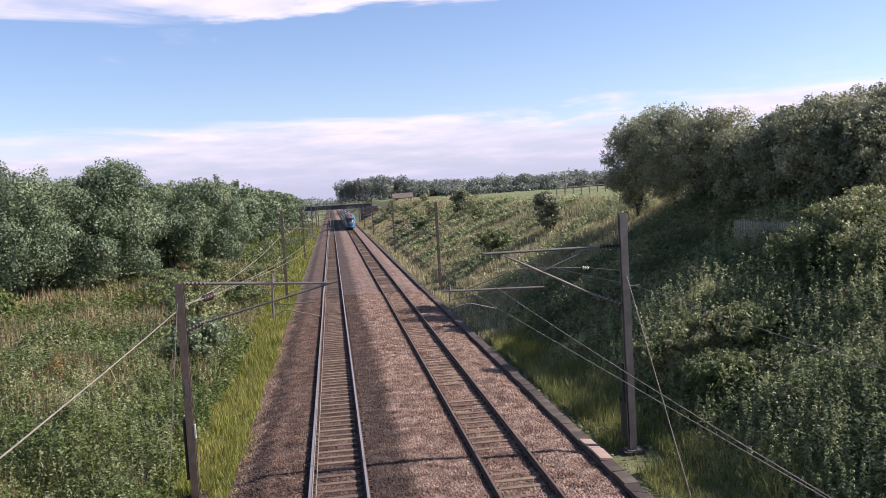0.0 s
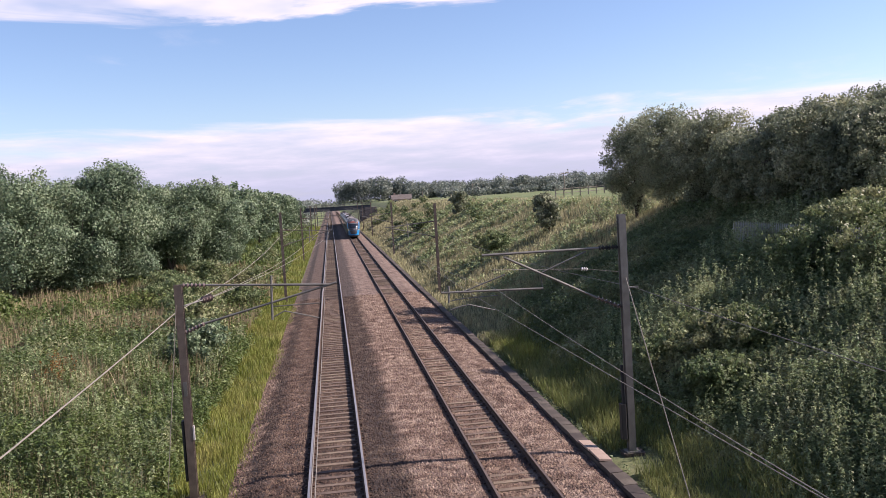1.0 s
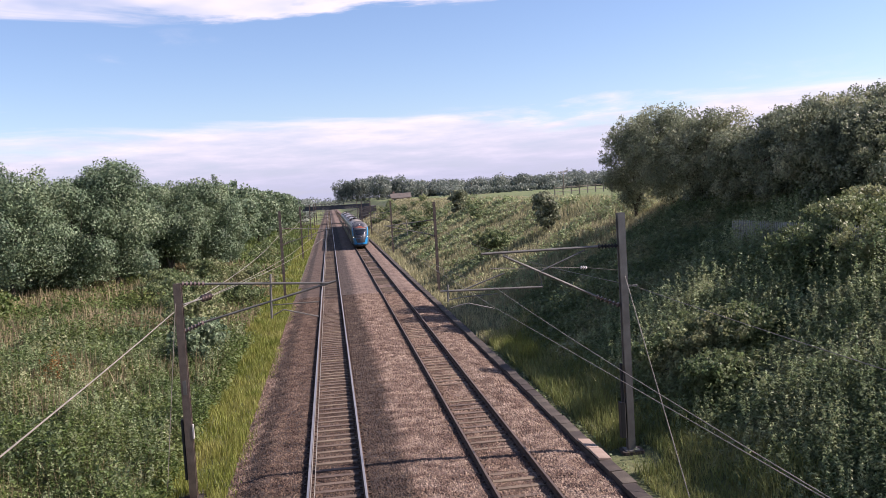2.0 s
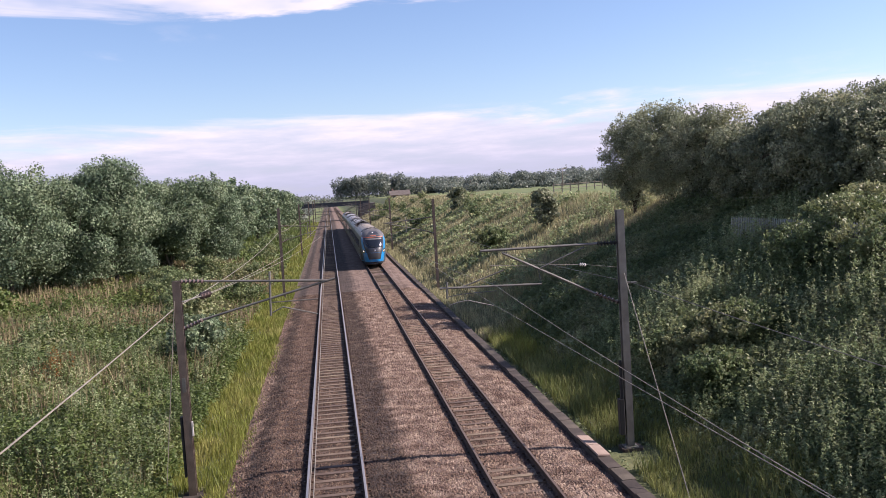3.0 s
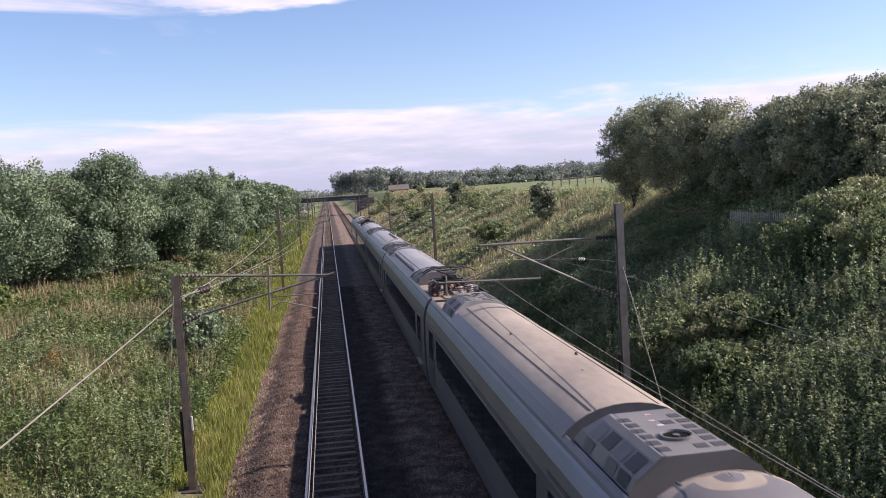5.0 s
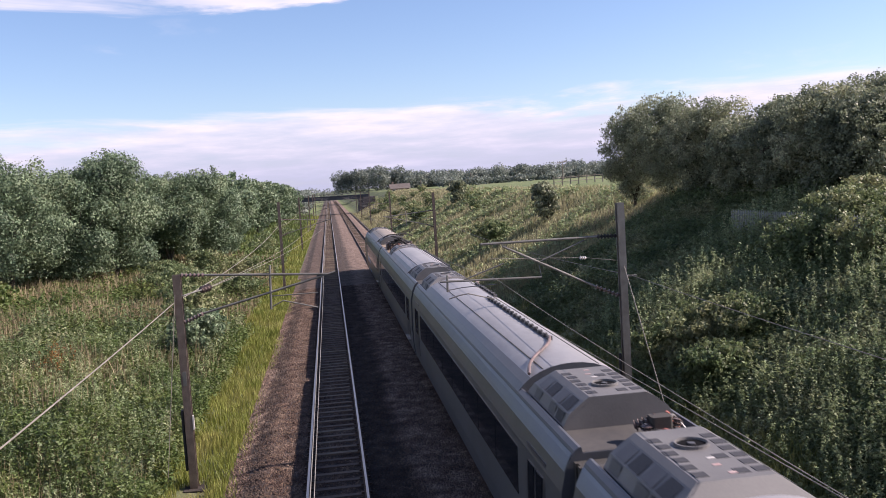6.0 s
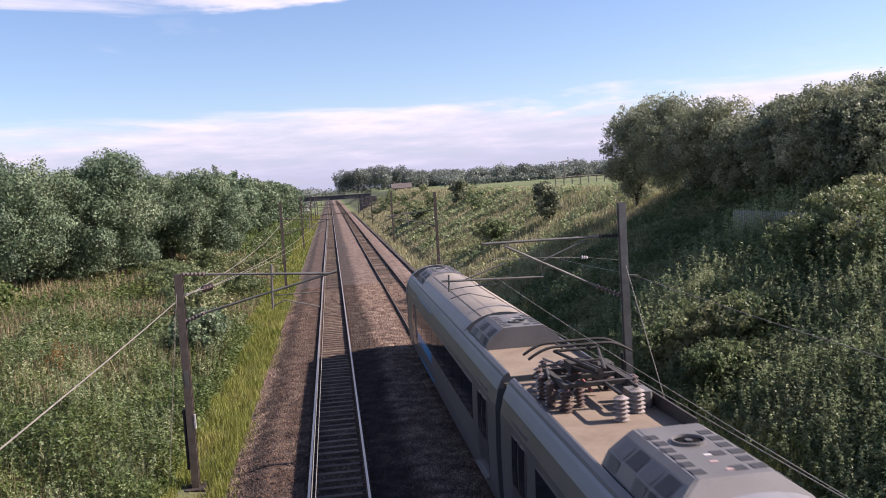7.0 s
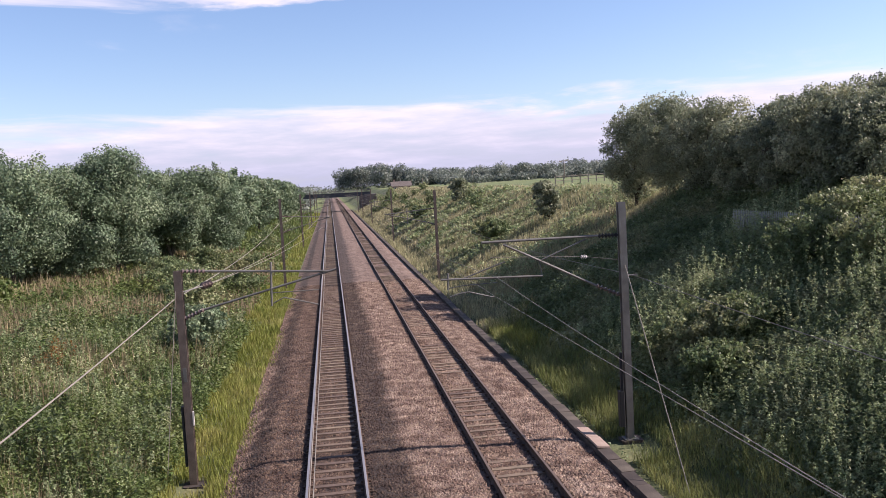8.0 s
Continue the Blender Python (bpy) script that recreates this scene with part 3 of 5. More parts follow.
def row_of_trees():
    oak = "broad dark green oak tree at the field edge"
    g = "trees along the verge"
    for i, (x, y, h, rx, low) in enumerate((
            (-24.5, 70, 11.0, 4.6, 0.2), (-29, 76, 10.5, 4.4, 0.2), (-21.0, 74, 9.6, 3.6, 0.3), (-18.3, 77, 11.6, 3.3, 0.3), (-15.6, 86, 9.6, 3.6, 1.6),
            (-12.2, 90, 10.3, 3.0, 0.5), (-22.5, 84, 10.0, 4.0, 0.2), (-34, 80, 11.5, 5.0, 0.2), (-17.5, 96, 9.5, 3.8, 0.1), (-27, 92, 10.5, 4.5, 0.1), (-13.0, 101, 8.5, 3.0, 0.1))):
        tree("oak_tree", oak, x, y, float(land(x, y)), h, rx * 1.12, rx * 1.12, low, 36000, 0.088, M_OAK, 100 + i, count=26, group=g, small=0.42)
    for i, (x, y, h, rx) in enumerate(((-13.2, 112, 8.6, 3.2), (-14.4, 138, 10.6, 4.0), (-13.0, 158, 9.8, 3.8), (-12.6, 182, 9.8, 3.8), (-12.2, 205, 9.8, 4.0), (-11.5, 230, 9.6, 4.0), (-11.0, 252, 9.2, 4.0), (-20, 150, 10.5, 4.5), (-19, 195, 10.5, 4.5))):
        tree("oak_tree", "dense green tree in the lineside row", x, y, float(land(x, y)), h, rx, rx * 1.6, 0.6, 9000, 0.19, M_OAK, 130 + i, group=g)
    thorn = "backlit hawthorn tree above the cutting slope"
    for i, (x, y, h, rx) in enumerate(((21.0, 57.5, 6.0, 2.4), (21.8, 53.0, 6.3, 2.7), (21.9, 48.5, 5.6, 2.5), (22.4, 44.5, 4.3, 2.2), (22.3, 40.0, 4.8, 2.3), (22.2, 36.0, 4.9, 2.4), (22.8, 34.2, 4.6, 2.4), (24.8, 48, 4.4, 2.4), (25.2, 37, 5.4, 2.6), (25.6, 34.6, 5.2, 2.6), (25.0, 42.5, 5.4, 2.6))):
        z = min(5.55, float(land(x * 0.985, y)))
        tree("hawthorn_tree", thorn, x * 0.985, y * 0.985, z, h * 1.06 + 5.55 - z, rx * 0.96, rx * 1.06, 0.05, 30000, 0.054, M_THORN, 160 + i, count=55, group="trees above the cutting", trunk=0.14, small=0.26)


row_of_trees()
tree("thorn_bush", "dark rounded thorn bush on the cutting slope", 17.7, 69.5, 3.9, 3.3, 1.15, 1.15, 0.1, 5000, 0.09, M_THORN, 180, count=16, category="bush", trunk=0.07)
tree("thorn_bush", "small green bush near the cutting top", 18.8, 124.6, 4.4, 3.6, 1.6, 1.6, 0.1, 2500, 0.14, M_THORN, 181, count=14, category="bush", trunk=0.07)
tree("lineside_bush", "dark leafy bush behind a mast", -6.6, 42.5, -0.3, 2.6, 1.5, 2.2, 0.05, 7000, 0.07, M_OAK, 182, count=18, category="bush", trunk=0.06)
tree("lineside_bush", "bright green bush in the rough grass", -22.3, 58.5, 0.6, 2.6, 2.0, 2.0, 0.05, 7000, 0.10, M_HERB, 183, count=16, category="bush", trunk=0.06)
tree("lineside_bush", "dark bush low on the cutting slope", 13.9, 74.8, 2.1, 2.0, 1.8, 2.0, 0.05, 4000, 0.10, M_BRAMBLE, 184, count=14, category="bush", trunk=0.06)
tree("lineside_bush", "dark bush low on the cutting slope", 14.2, 136.0, 2.2, 2.0, 1.9, 2.6, 0.05, 3000, 0.13, M_BRAMBLE, 185, count=14, category="bush", trunk=0.06)

for _i, (_x, _y, _h, _r) in enumerate(((-8.2, 52, 2.6, 1.9), (-9.8, 61, 3.0, 2.3), (-7.0, 67, 2.0, 1.6), (-12.5, 68, 2.8, 2.3), (-8.0, 79, 2.4, 2.0), (-11.0, 78, 3.0, 2.2))):
    tree("lineside_bush", "rounded green bush in the rough field", _x, _y, float(land(_x, _y)), _h, _r, _r * 1.2, 0.02, 5000, 0.075, M_BRAMBLE, 190 + _i, count=18, category="bush", trunk=0.06)
for _i, (_x, _y, _h, _r) in enumerate(((17.4, 29.6, 2.0, 1.6), (19.0, 29.4, 2.2, 1.9), (18.2, 26.4, 2.0, 1.7), (20.3, 30.4, 1.8, 1.6), (12.4, 28.4, 1.6, 1.5), (11.3, 28.6, 1.4, 1.3), (13.5, 27.1, 1.5, 1.5), (11.6, 25.0, 1.3, 1.3))):
    tree("bramble_bush", "sunlit bramble bush on the cutting slope", _x, _y, float(land(_x, _y)), _h, _r, _r * 1.1, 0.0, 6500, 0.05, M_BRAMBLE, 200 + _i, count=20, category="bush", trunk=0.05)


def far_woods():
    rng = np.random.default_rng(9)
    P, D = [], []

    def clump(x, y, z, h, r, n):
        lobes = make_lobes(x, y, z + h * 0.5, r, r, h * 0.5, 12, rng, 0.62)
        p, d = crown_points(lobes, n, rng)
        q = np.array([x, y, z + h * 0.42]) + np.clip(rng.normal(0, 0.45, (n // 3, 3)), -0.8, 0.8) * np.array([r, r, h * 0.5])
        p, d = np.concatenate([p, q]), np.concatenate([d, rng.normal(0, 1, q.shape)])
        p[:, 2] += rng.normal(0, 0.12, len(p))
        P.append(p)
        D.append(d)
    for x in np.arange(8, 60, 5.0):
        clump(x, 470 + rng.uniform(-15, 15), 6.0, rng.uniform(11.5, 13.5) if x < 40 else 9, 5.5, 2400)
    for x in np.arange(44, 320, 4.0):
        clump(x, 430 + rng.uniform(-25, 25) - 0.2 * x, 5.5, rng.uniform(6.0, 9.0), 6.0, 1700)
        clump(x, 460 + rng.uniform(-15, 25) - 0.2 * x, 5.5, rng.uniform(8.0, 10.0), 6.0, 1000)
    for x in np.arange(44, 110, 7.0):
        clump(x, 300 + rng.uniform(-10, 20), 6.4, rng.uniform(2.0, 4.2), 4.5, 500)
    for x in np.arange(-260, -25, 9.0):
        clump(x, 150 + rng.uniform(-15, 60), 1.5, rng.uniform(8, 11), 6.5, 800)
    for x in np.arange(-80, -9, 6.0):
        clump(x, 330 + rng.uniform(-20, 60), 1.5, rng.uniform(7, 10), 6, 900)
    for y in np.arange(300, 480, 9.0):
        clump(-9.5 - rng.uniform(0, 2), y, -0.3, rng.uniform(7, 9), 3.4, 700)
    for x in np.arange(-60, 8, 7.0):
        clump(x, 520 + rng.uniform(-20, 20), 2, rng.uniform(6, 8), 6, 500)
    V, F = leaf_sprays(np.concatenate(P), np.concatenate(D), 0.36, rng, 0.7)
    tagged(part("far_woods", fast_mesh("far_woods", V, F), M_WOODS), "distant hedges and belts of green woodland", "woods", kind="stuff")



def slope_scrub():
    """Low bushes dotted over the far slope and the far verge, too many and too small to tell apart."""
    rng = np.random.default_rng(12)
    P, D = [], []
    for i in range(46):
        if i < 34:
            x, y = rng.uniform(11, 22), rng.uniform(105, 285)
        else:
            x, y = rng.uniform(-10.5, -7), rng.uniform(100, 270)
        h, rr = rng.uniform(1.0, 2.6), rng.uniform(0.9, 1.8)
        z = float(land(x, y))
        p, d = crown_points(make_lobes(x, y, z + h * 0.45, rr, rr * 1.3, h * 0.5, 8, rng, 0.6), 420, rng)
        P.append(p)
        D.append(d)
    V, F = leaf_sprays(np.concatenate(P), np.concatenate(D), 0.16, rng, 0.6)
    tagged(part("lineside_scrub", fast_mesh("lineside_scrub", V, F), M_BRAMBLE), "low green scrub dotted along the line", "scrub", kind="stuff")


far_woods()
slope_scrub()

# ---- plants of the verges ----


def blades(P, h, lean, w, rng):
    """Grass blades: a tapered, bent triangle pair at each foot P."""
    n = len(P)
    t = rng.uniform(0, 2 * np.pi, n)
    side = np.stack([np.cos(t), np.sin(t), np.zeros(n)], 1) * (w * rng.uniform(0.7, 1.3, n))[:, None]
    t2 = rng.uniform(0, 2 * np.pi, n)
    bend = np.stack([np.cos(t2), np.sin(t2), np.zeros(n)], 1) * (lean * h * rng.uniform(0.2, 1, n))[:, None]
    up = np.zeros((n, 3))
    up[:, 2] = h
    mid = P + up * 0.55 + bend * 0.35
    tip = P + up + bend
    V = np.stack([P - side, P + side, mid + side * 0.7, mid - side * 0.7, tip], 1).reshape(-1, 3)
    b = np.arange(n)[:, None] * 5
    F = np.concatenate([b + np.array([[0, 1, 2]]), b + np.array([[0, 2, 3]]), b + np.array([[3, 2, 4]])])
    return V, F


def ground_z(x, y):
    rough = np.where((x < -4) | (x > 9.3), 1.0, 0.0)
    return land(x, y) + rough * (lumps(x, y) - 0.4) * 0.5


def scatter(rng, n, x0, x1, y0, y1, power=1.0):
    """Feet on the land, thicker towards y0."""
    x = rng.uniform(x0, x1, n)
    y = y0 + (y1 - y0) * rng.uniform(0, 1, n) ** power
    return x, y


def grass(name, label, n, x0, x1, y0, y1, h, w, mat, seed, power=1.5, lean=0.5, patch=None):
    rng = np.random.default_rng(seed)
    x, y = scatter(rng, n, x0, x1, y0, y1, power)
    if patch is not None:
        keep = lumps(x, y, 0.6, patch) > rng.uniform(0.35, 0.65, n)
        x, y = x[keep], y[keep]
    ok = ~((x > -4.7) & (x < -3.9) & (y > 23.3) & (y < 24.6)) & ~((x > 7.4) & (x < 8.9) & (y > 22.5) & (y < 24.6))
    x, y = x[ok], y[ok]
    P = np.stack([x, y, ground_z(x, y) - 0.03], 1)
    hh = h * rng.uniform(0.45, 1.2, len(x)) * (0.7 + 0.6 * lumps(x, y, 1.7, 3.0))
    V, F = blades(P, hh, lean, w * (1 + (y - y0) / 45), rng)
    return tagged(part(name, fast_mesh(name, V, F), mat), label, "grass", kind="stuff")


def herbs(name, label, n, per, x0, x1, y0, y1, h, size, mat, seed, power=1.5, bush=0.0, patch=None, category="plants", over=None, low=0.12, spread=1.0, foot=None):
    """Upright leafy stems: per leaves up each of n stems. bush: extra height in lumps. over: seed of the plants that they stand over. low: bare share of the stem.
    spread: reach of the leaves from the stem. foot: where a slope begins, along which the plants grow lower."""
    rng = np.random.default_rng(seed)
    x, y = scatter(rng, n, x0, x1, y0, y1, power)
    if patch is not None:
        keep = lumps(x, y, 0.6, patch) > rng.uniform(0.3, 0.6, n)
        x, y = x[keep], y[keep]
    n = len(x)
    hh = (h + bush * lumps(x, y, 0.9, seed if over is None else over)) * rng.uniform(0.6, 1.15, n)
    if foot is not None:
        hh = hh * np.clip((x - foot) / 3.0, 0.25, 1.0)
    far = 1 + (y - y0) / 50
    u = rng.uniform(low, 1, (n, per))
    t = rng.uniform(0, 2 * np.pi, (n, per))
    lean = rng.normal(0, 0.12, (n, 2))
    r = (size * spread * far)[:, None] * (1.5 - u)
    px = x[:, None] + np.cos(t) * r + lean[:, :1] * u * hh[:, None]
    py = y[:, None] + np.sin(t) * r + lean[:, 1:] * u * hh[:, None]
    pz = (ground_z(x, y))[:, None] + u * hh[:, None]
    P = np.stack([px, py, pz], -1).reshape(-1, 3)
    D = np.stack([np.cos(t) * 0.5, np.sin(t) * 0.5, np.full_like(t, 0.8)], -1).reshape(-1, 3)
    V, F = leaf_sprays(P, D, np.repeat(size * far, per), rng, 0.5)
    return tagged(part(name, fast_mesh(name, V, F), mat), label, category, kind="stuff")


grass("verge_grass", "bright yellow-green grass along the ballast", 34000, -5.9, -3.35, 16, 80, 0.38, 0.011, M_GRASS, 20, 1.5)
grass("verge_grass", "thin grass creeping into the ballast edge", 4200, -3.6, -2.95, 16, 80, 0.24, 0.009, M_GRASS, 41, 1.4, 0.7, patch=1.6)
grass("verge_grass", "bright yellow-green grass along the ballast", 20000, -7.0, -3.4, 70, 280, 0.42, 0.024, M_GRASS, 21, 1.4)
grass("rough_grass", "rough green grass beside the far verge", 20000, -16, -5.5, 95, 285, 0.9, 0.035, M_HERB, 38, 1.3, 0.5)
herbs("tall_nettles", "tall nettle clumps standing out of the verge", 2600, 16, -16, -5.2, 17, 52, 0.9, 0.05, M_BRAMBLE, 39, 1.2, 0.9, patch=4.0)
herbs("nettle_bed", "dense green nettles and herbs on the verge", 17000, 17, -16, -4.9, 17, 50, 0.45, 0.045, M_HERB, 22, 1.3, 1.0)
herbs("rough_herbs", "tangled green herbs in the rough field", 15000, 9, -42, -5.5, 46, 115, 0.6, 0.085, M_HERB, 23, 1.2, 0.9)
grass("tall_dry_grass", "tall brownish seeding grass in the field", 60000, -40, -5.5, 30, 100, 1.3, 0.016, M_DRY, 24, 1.1, 0.3, patch=1.0)
grass("tall_dry_grass", "tall brownish seeding grass in the field", 9000, -16, -5.5, 18, 42, 1.0, 0.007, M_DRY, 25, 1.2, 0.3, patch=2.5)
grass("trough_grass", "pale green tall grass beside the trough", 26000, 7.75, 10.6, 13, 46, 0.5, 0.009, M_VERGE, 26, 1.2, 0.6)
grass("trough_grass", "pale tall grass tuft by a mast", 1100, 8.2, 9.1, 25.2, 29.5, 0.95, 0.008, M_VERGE, 36, 1.0, 0.5)
grass("trough_grass", "bright green grass tuft by the trough", 1300, 8.2, 9.2, 38.5, 42.5, 0.8, 0.01, M_GRASS, 37, 1.0, 0.5)
herbs("low_weeds", "low weeds on stony soil beside the trough", 2600, 8, 7.35, 10.2, 14, 46, 0.12, 0.035, M_BRAMBLE, 34, 1.2, 0.15, patch=1.7)
grass("trough_grass", "pale straw grass along the cutting foot", 20000, 7.5, 11.0, 44, 280, 0.5, 0.016, M_PALE, 27, 1.6, 0.5)
herbs("bramble_thicket", "dense bramble thicket on the cutting slope", 26000, 19, 9.5, 23.0, 12, 50, 0.35, 0.044, M_BRAMBLE, 28, 1.1, 1.1, spread=1.5, foot=8.8)
herbs("willowherb_spires", "upright spires of willowherb over brambles", 4200, 40, 9.8, 22.5, 13, 36, 1.15, 0.030, M_SPIRE, 29, 1.1, 1.2, patch=2.0, over=28, low=0.3, spread=1.7, foot=8.8)
herbs("willowherb_spires", "upright spires of willowherb in the verge", 2600, 32, -16, -5.4, 18, 48, 0.9, 0.028, M_SPIRE, 43, 1.2, 1.05, patch=0.7, over=22, low=0.3, spread=2.0)
herbs("slope_herbs", "mixed green herbs on the far slope", 9000, 8, 9.6, 23, 46, 150, 0.25, 0.08, M_SPIRE, 30, 1.3, 0.6, patch=2.2)
grass("slope_grass", "pale dry grass high on the slope", 75000, 9.6, 25, 52, 280, 0.55, 0.019, M_PALE, 31, 1.7, 0.5)
herbs("withered_dock", "withered orange-brown dock among the nettles", 40, 30, -12.3, -11.4, 36.8, 39.0, 1.4, 0.05, M_RUST_LEAF, 32)

# ---- far bridge, fences, poles, house ----


def far_bridge():
    th = tagged(new("road_bridge"), "dark flat girder road bridge crossing the line far off", "bridge")
    y0, y1 = 280.0, 289.0
    part("deck", Shape().box(-9.5, 13.2, y0, y1, 4.75, 5.15), M_DARKSTEEL, th)
    for y in (y0 - 0.05, y1 - 0.25):
        part("girder", Shape().box(-9.5, 13.2, y, y + 0.3, 4.55, 5.75).box(-9.5, 13.2, y - 0.12, y + 0.42, 5.68, 5.80).box(-9.5, 13.2, y - 0.12, y + 0.42, 4.50, 4.60), M_DARKSTEEL, th, "dark steel girder")
        for x in np.arange(-9, 13, 1.6):
            part("stiffener", Shape().box(x - 0.04, x + 0.04, y - 0.1, y, 4.6, 5.68), M_DARKSTEEL, th)
        part("parapet_rail", Shape().box(-9.5, 13.2, y + 0.1, y + 0.16, 6.35, 6.45), M_GALV, th)
        for x in np.arange(-9, 13, 2.2):
            part("parapet_post", Shape().box(x - 0.03, x + 0.03, y + 0.1, y + 0.16, 5.8, 6.35), M_GALV, th)
    for x0, x1 in ((-13.5, -9.5), (11.0, 15.0)):
        part("abutment", Shape().box(x0, x1, y0 - 0.5, y1 + 0.5, -1.0, 5.0, 0.1), M_BRICK, th, "dark brick abutment")
    part("pier", Shape().box(9.6, 11.0, y0 - 0.3, y1 + 0.3, -0.6, 4.75, 0.1), M_BRICK, th, "dark brick pier")
    part("approach_bank", Shape().prism([(-13.5, 5.3), (-13.5, -1), (-34, -1), (-30, 2.0), (-20, 4.8)], y0 - 0.4, y1 + 0.4), M_FIELD, th, "grassy approach bank")


far_bridge()


def own_bridge():
    """The plain road bridge on which the camera stands."""
    th = tagged(new("overbridge"), "plain concrete road bridge spanning both tracks", "bridge", kind="structure")
    part("deck", Shape().box(-9.5, 14.5, -9.0, -0.1, 5.6, 6.2), M_CONCRETE, th)
    for y in (-9.0, -0.4):
        part("parapet", Shape().box(-9.5, 14.5, y, y + 0.3, 6.2, 7.2), M_BRICK, th)
    for x0, x1 in ((-9.5, -7.0), (12.0, 14.5)):
        part("abutment", Shape().box(x0, x1, -9.0, -0.1, -1.0, 5.6), M_BRICK, th)


own_bridge()


def palisade(label, x, y0, y1, z, step, slope=0.0):
    th = tagged(new("palisade_fence"), label, "fence")
    pale = Shape().add([(-0.015, -0.035, 0), (0.015, -0.035, 0), (0.015, 0.035, 0), (-0.015, 0.035, 0), (-0.015, -0.035, 1.7), (0.015, -0.035, 1.7), (0.015, 0.035, 1.7), (-0.015, 0.035, 1.7), (0, 0, 1.8)],
                       [(0, 1, 5, 4), (1, 2, 6, 5), (2, 3, 7, 6), (3, 0, 4, 7), (4, 5, 8), (5, 6, 8), (6, 7, 8), (7, 4, 8)]).mesh("pale")
    pale.materials.append(M_GREENPAINT)
    n = int((y1 - y0) / step)
    for i in range(n):
        part("pale", pale, None, th, at=pose(x, y0 + i * step, z + float(land(x, 0)) - 6.05))
    zz = z + float(land(x, 0)) - 6.05
    for dz in (0.35, 1.4):
        part("fence_rail", Shape().box(x + 0.02, x + 0.06, y0, y1, zz + dz, zz + dz + 0.05), M_GREENPAINT, th)
    for y in np.arange(y0, y1, 2.75):
        part("fence_post", Shape().box(x + 0.06, x + 0.16, y - 0.05, y + 0.05, zz - 0.3, zz + 1.75), M_GREENPAINT, th)


palisade("pale galvanised palisade fence above the cutting", 18.2, 27.5, 37.6, 5.82, 0.16)


def post_fence():
    th = tagged(new("post_and_rail_fence"), "dark timber post and rail fence by the meadow", "fence")
    a, b = Vector((34, 128, 0)), Vector((50, 134, 0))
    for i in range(12):
        p = a.lerp(b, i / 11)
        z = float(land(p.x, p.y))
        part("fence_post", Shape().box(p.x - 0.07, p.x + 0.07, p.y - 0.07, p.y + 0.07, z - 0.3, z + 1.5), M_TIMBER, th)
    for dz in (0.6, 1.2):
        s = Shape()
        s.tube((a.x, a.y, float(land(a.x, 0)) + dz), (b.x, b.y, float(land(b.x, 0)) + dz), 0.05, None, 6)
        part("fence_rail", s, M_TIMBER, th)


post_fence()


def utility_pole(x, y, top, label, arm=True):
    th = tagged(new("utility_pole"), label, "utility pole", group="poles across the meadow")
    z = float(land(x, y))
    part("shaft", Shape().tube((x, y, z - 0.3), (x, y, top), 0.19, 0.13, 10), M_TIMBER, th)
    if arm:
        part("crossarm", Shape().tube((x - 1.5, y - 0.3, top - 0.35), (x + 1.5, y + 0.3, top + 0.05), 0.11, None, 6), M_TIMBER, th)
        for k in (-1.3, 0, 1.3):
            part("pole_insulator", insulator(Shape(), (x + k, y + k * 0.2, top - 0.1 + k * 0.13), (x + k, y + k * 0.2, top + 0.28 + k * 0.13), 0.09, 3), M_INSUL, th)


utility_pole(62.6, 226.0, 11.5, "weathered timber pole with a short crossarm")
utility_pole(50.0, 300.0, 11.0, "plain weathered timber pole by a hedge", False)
utility_pole(35.5, 330.0, 9.5, "plain weathered timber pole by a hedge", False)


def house():
    th = tagged(new("farmhouse"), "low brown-roofed brick farmhouse beyond the meadow", "house")
    x0, x1, y0, y1, z = 24.0, 31.0, 330.0, 337.0, 4.6
    part("wall", Shape().box(x0, x1, y0, y1, z, z + 2.3), M_RENDER, th)
    part("roof", Shape().prism([(-4.0, z + 2.25), (0.0, z + 4.1), (4.0, z + 2.25)], -4.0, 4.0), M_ROOF_TILE, th, "brown tiled pitched roof",
         at=pose((x0 + x1) / 2, (y0 + y1) / 2, 0, 0, 0, 90))
    for x in (24.6, 26.7, 28.9):
        w = part("window", Shape().box(x, x + 1.1, y0 - 0.06, y0, z + 0.9, z + 2.0), M_WHITE_INS, th)
        part("pane", Shape().box(x + 0.1, x + 1.0, y0 - 0.08, y0 - 0.061, z + 1.0, z + 1.9), M_GLASS, w)
    part("chimney", Shape().box(24.6, 25.3, 333.2, 333.8, z + 3.5, z + 4.8), M_RENDER, th)


house()

# ---- the train ----
CAR = ((0.0, 23.70), (24.25, 47.25), (47.8, 70.75), (71.3, 94.45), (95.0, 118.85))   # from, to along the train; the nose is at 0
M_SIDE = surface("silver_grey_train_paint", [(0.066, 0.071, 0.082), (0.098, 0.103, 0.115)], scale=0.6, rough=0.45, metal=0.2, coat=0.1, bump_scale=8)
M_TROOF = surface("dusty_grey_train_roof", [(0.20, 0.165, 0.13), (0.28, 0.23, 0.18), (0.36, 0.295, 0.225)], scale=0.7, rough=0.5, metal=0.15, bump_scale=6, stretch=(1, 0.4, 1))
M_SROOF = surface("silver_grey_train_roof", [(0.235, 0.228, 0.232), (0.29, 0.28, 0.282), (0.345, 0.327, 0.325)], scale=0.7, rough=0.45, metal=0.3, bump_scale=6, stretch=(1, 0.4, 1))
M_TAN = surface("dusty_tan_roof_well", [(0.17, 0.125, 0.088), (0.25, 0.19, 0.135)], scale=1.5, rough=0.8, bump_scale=10)
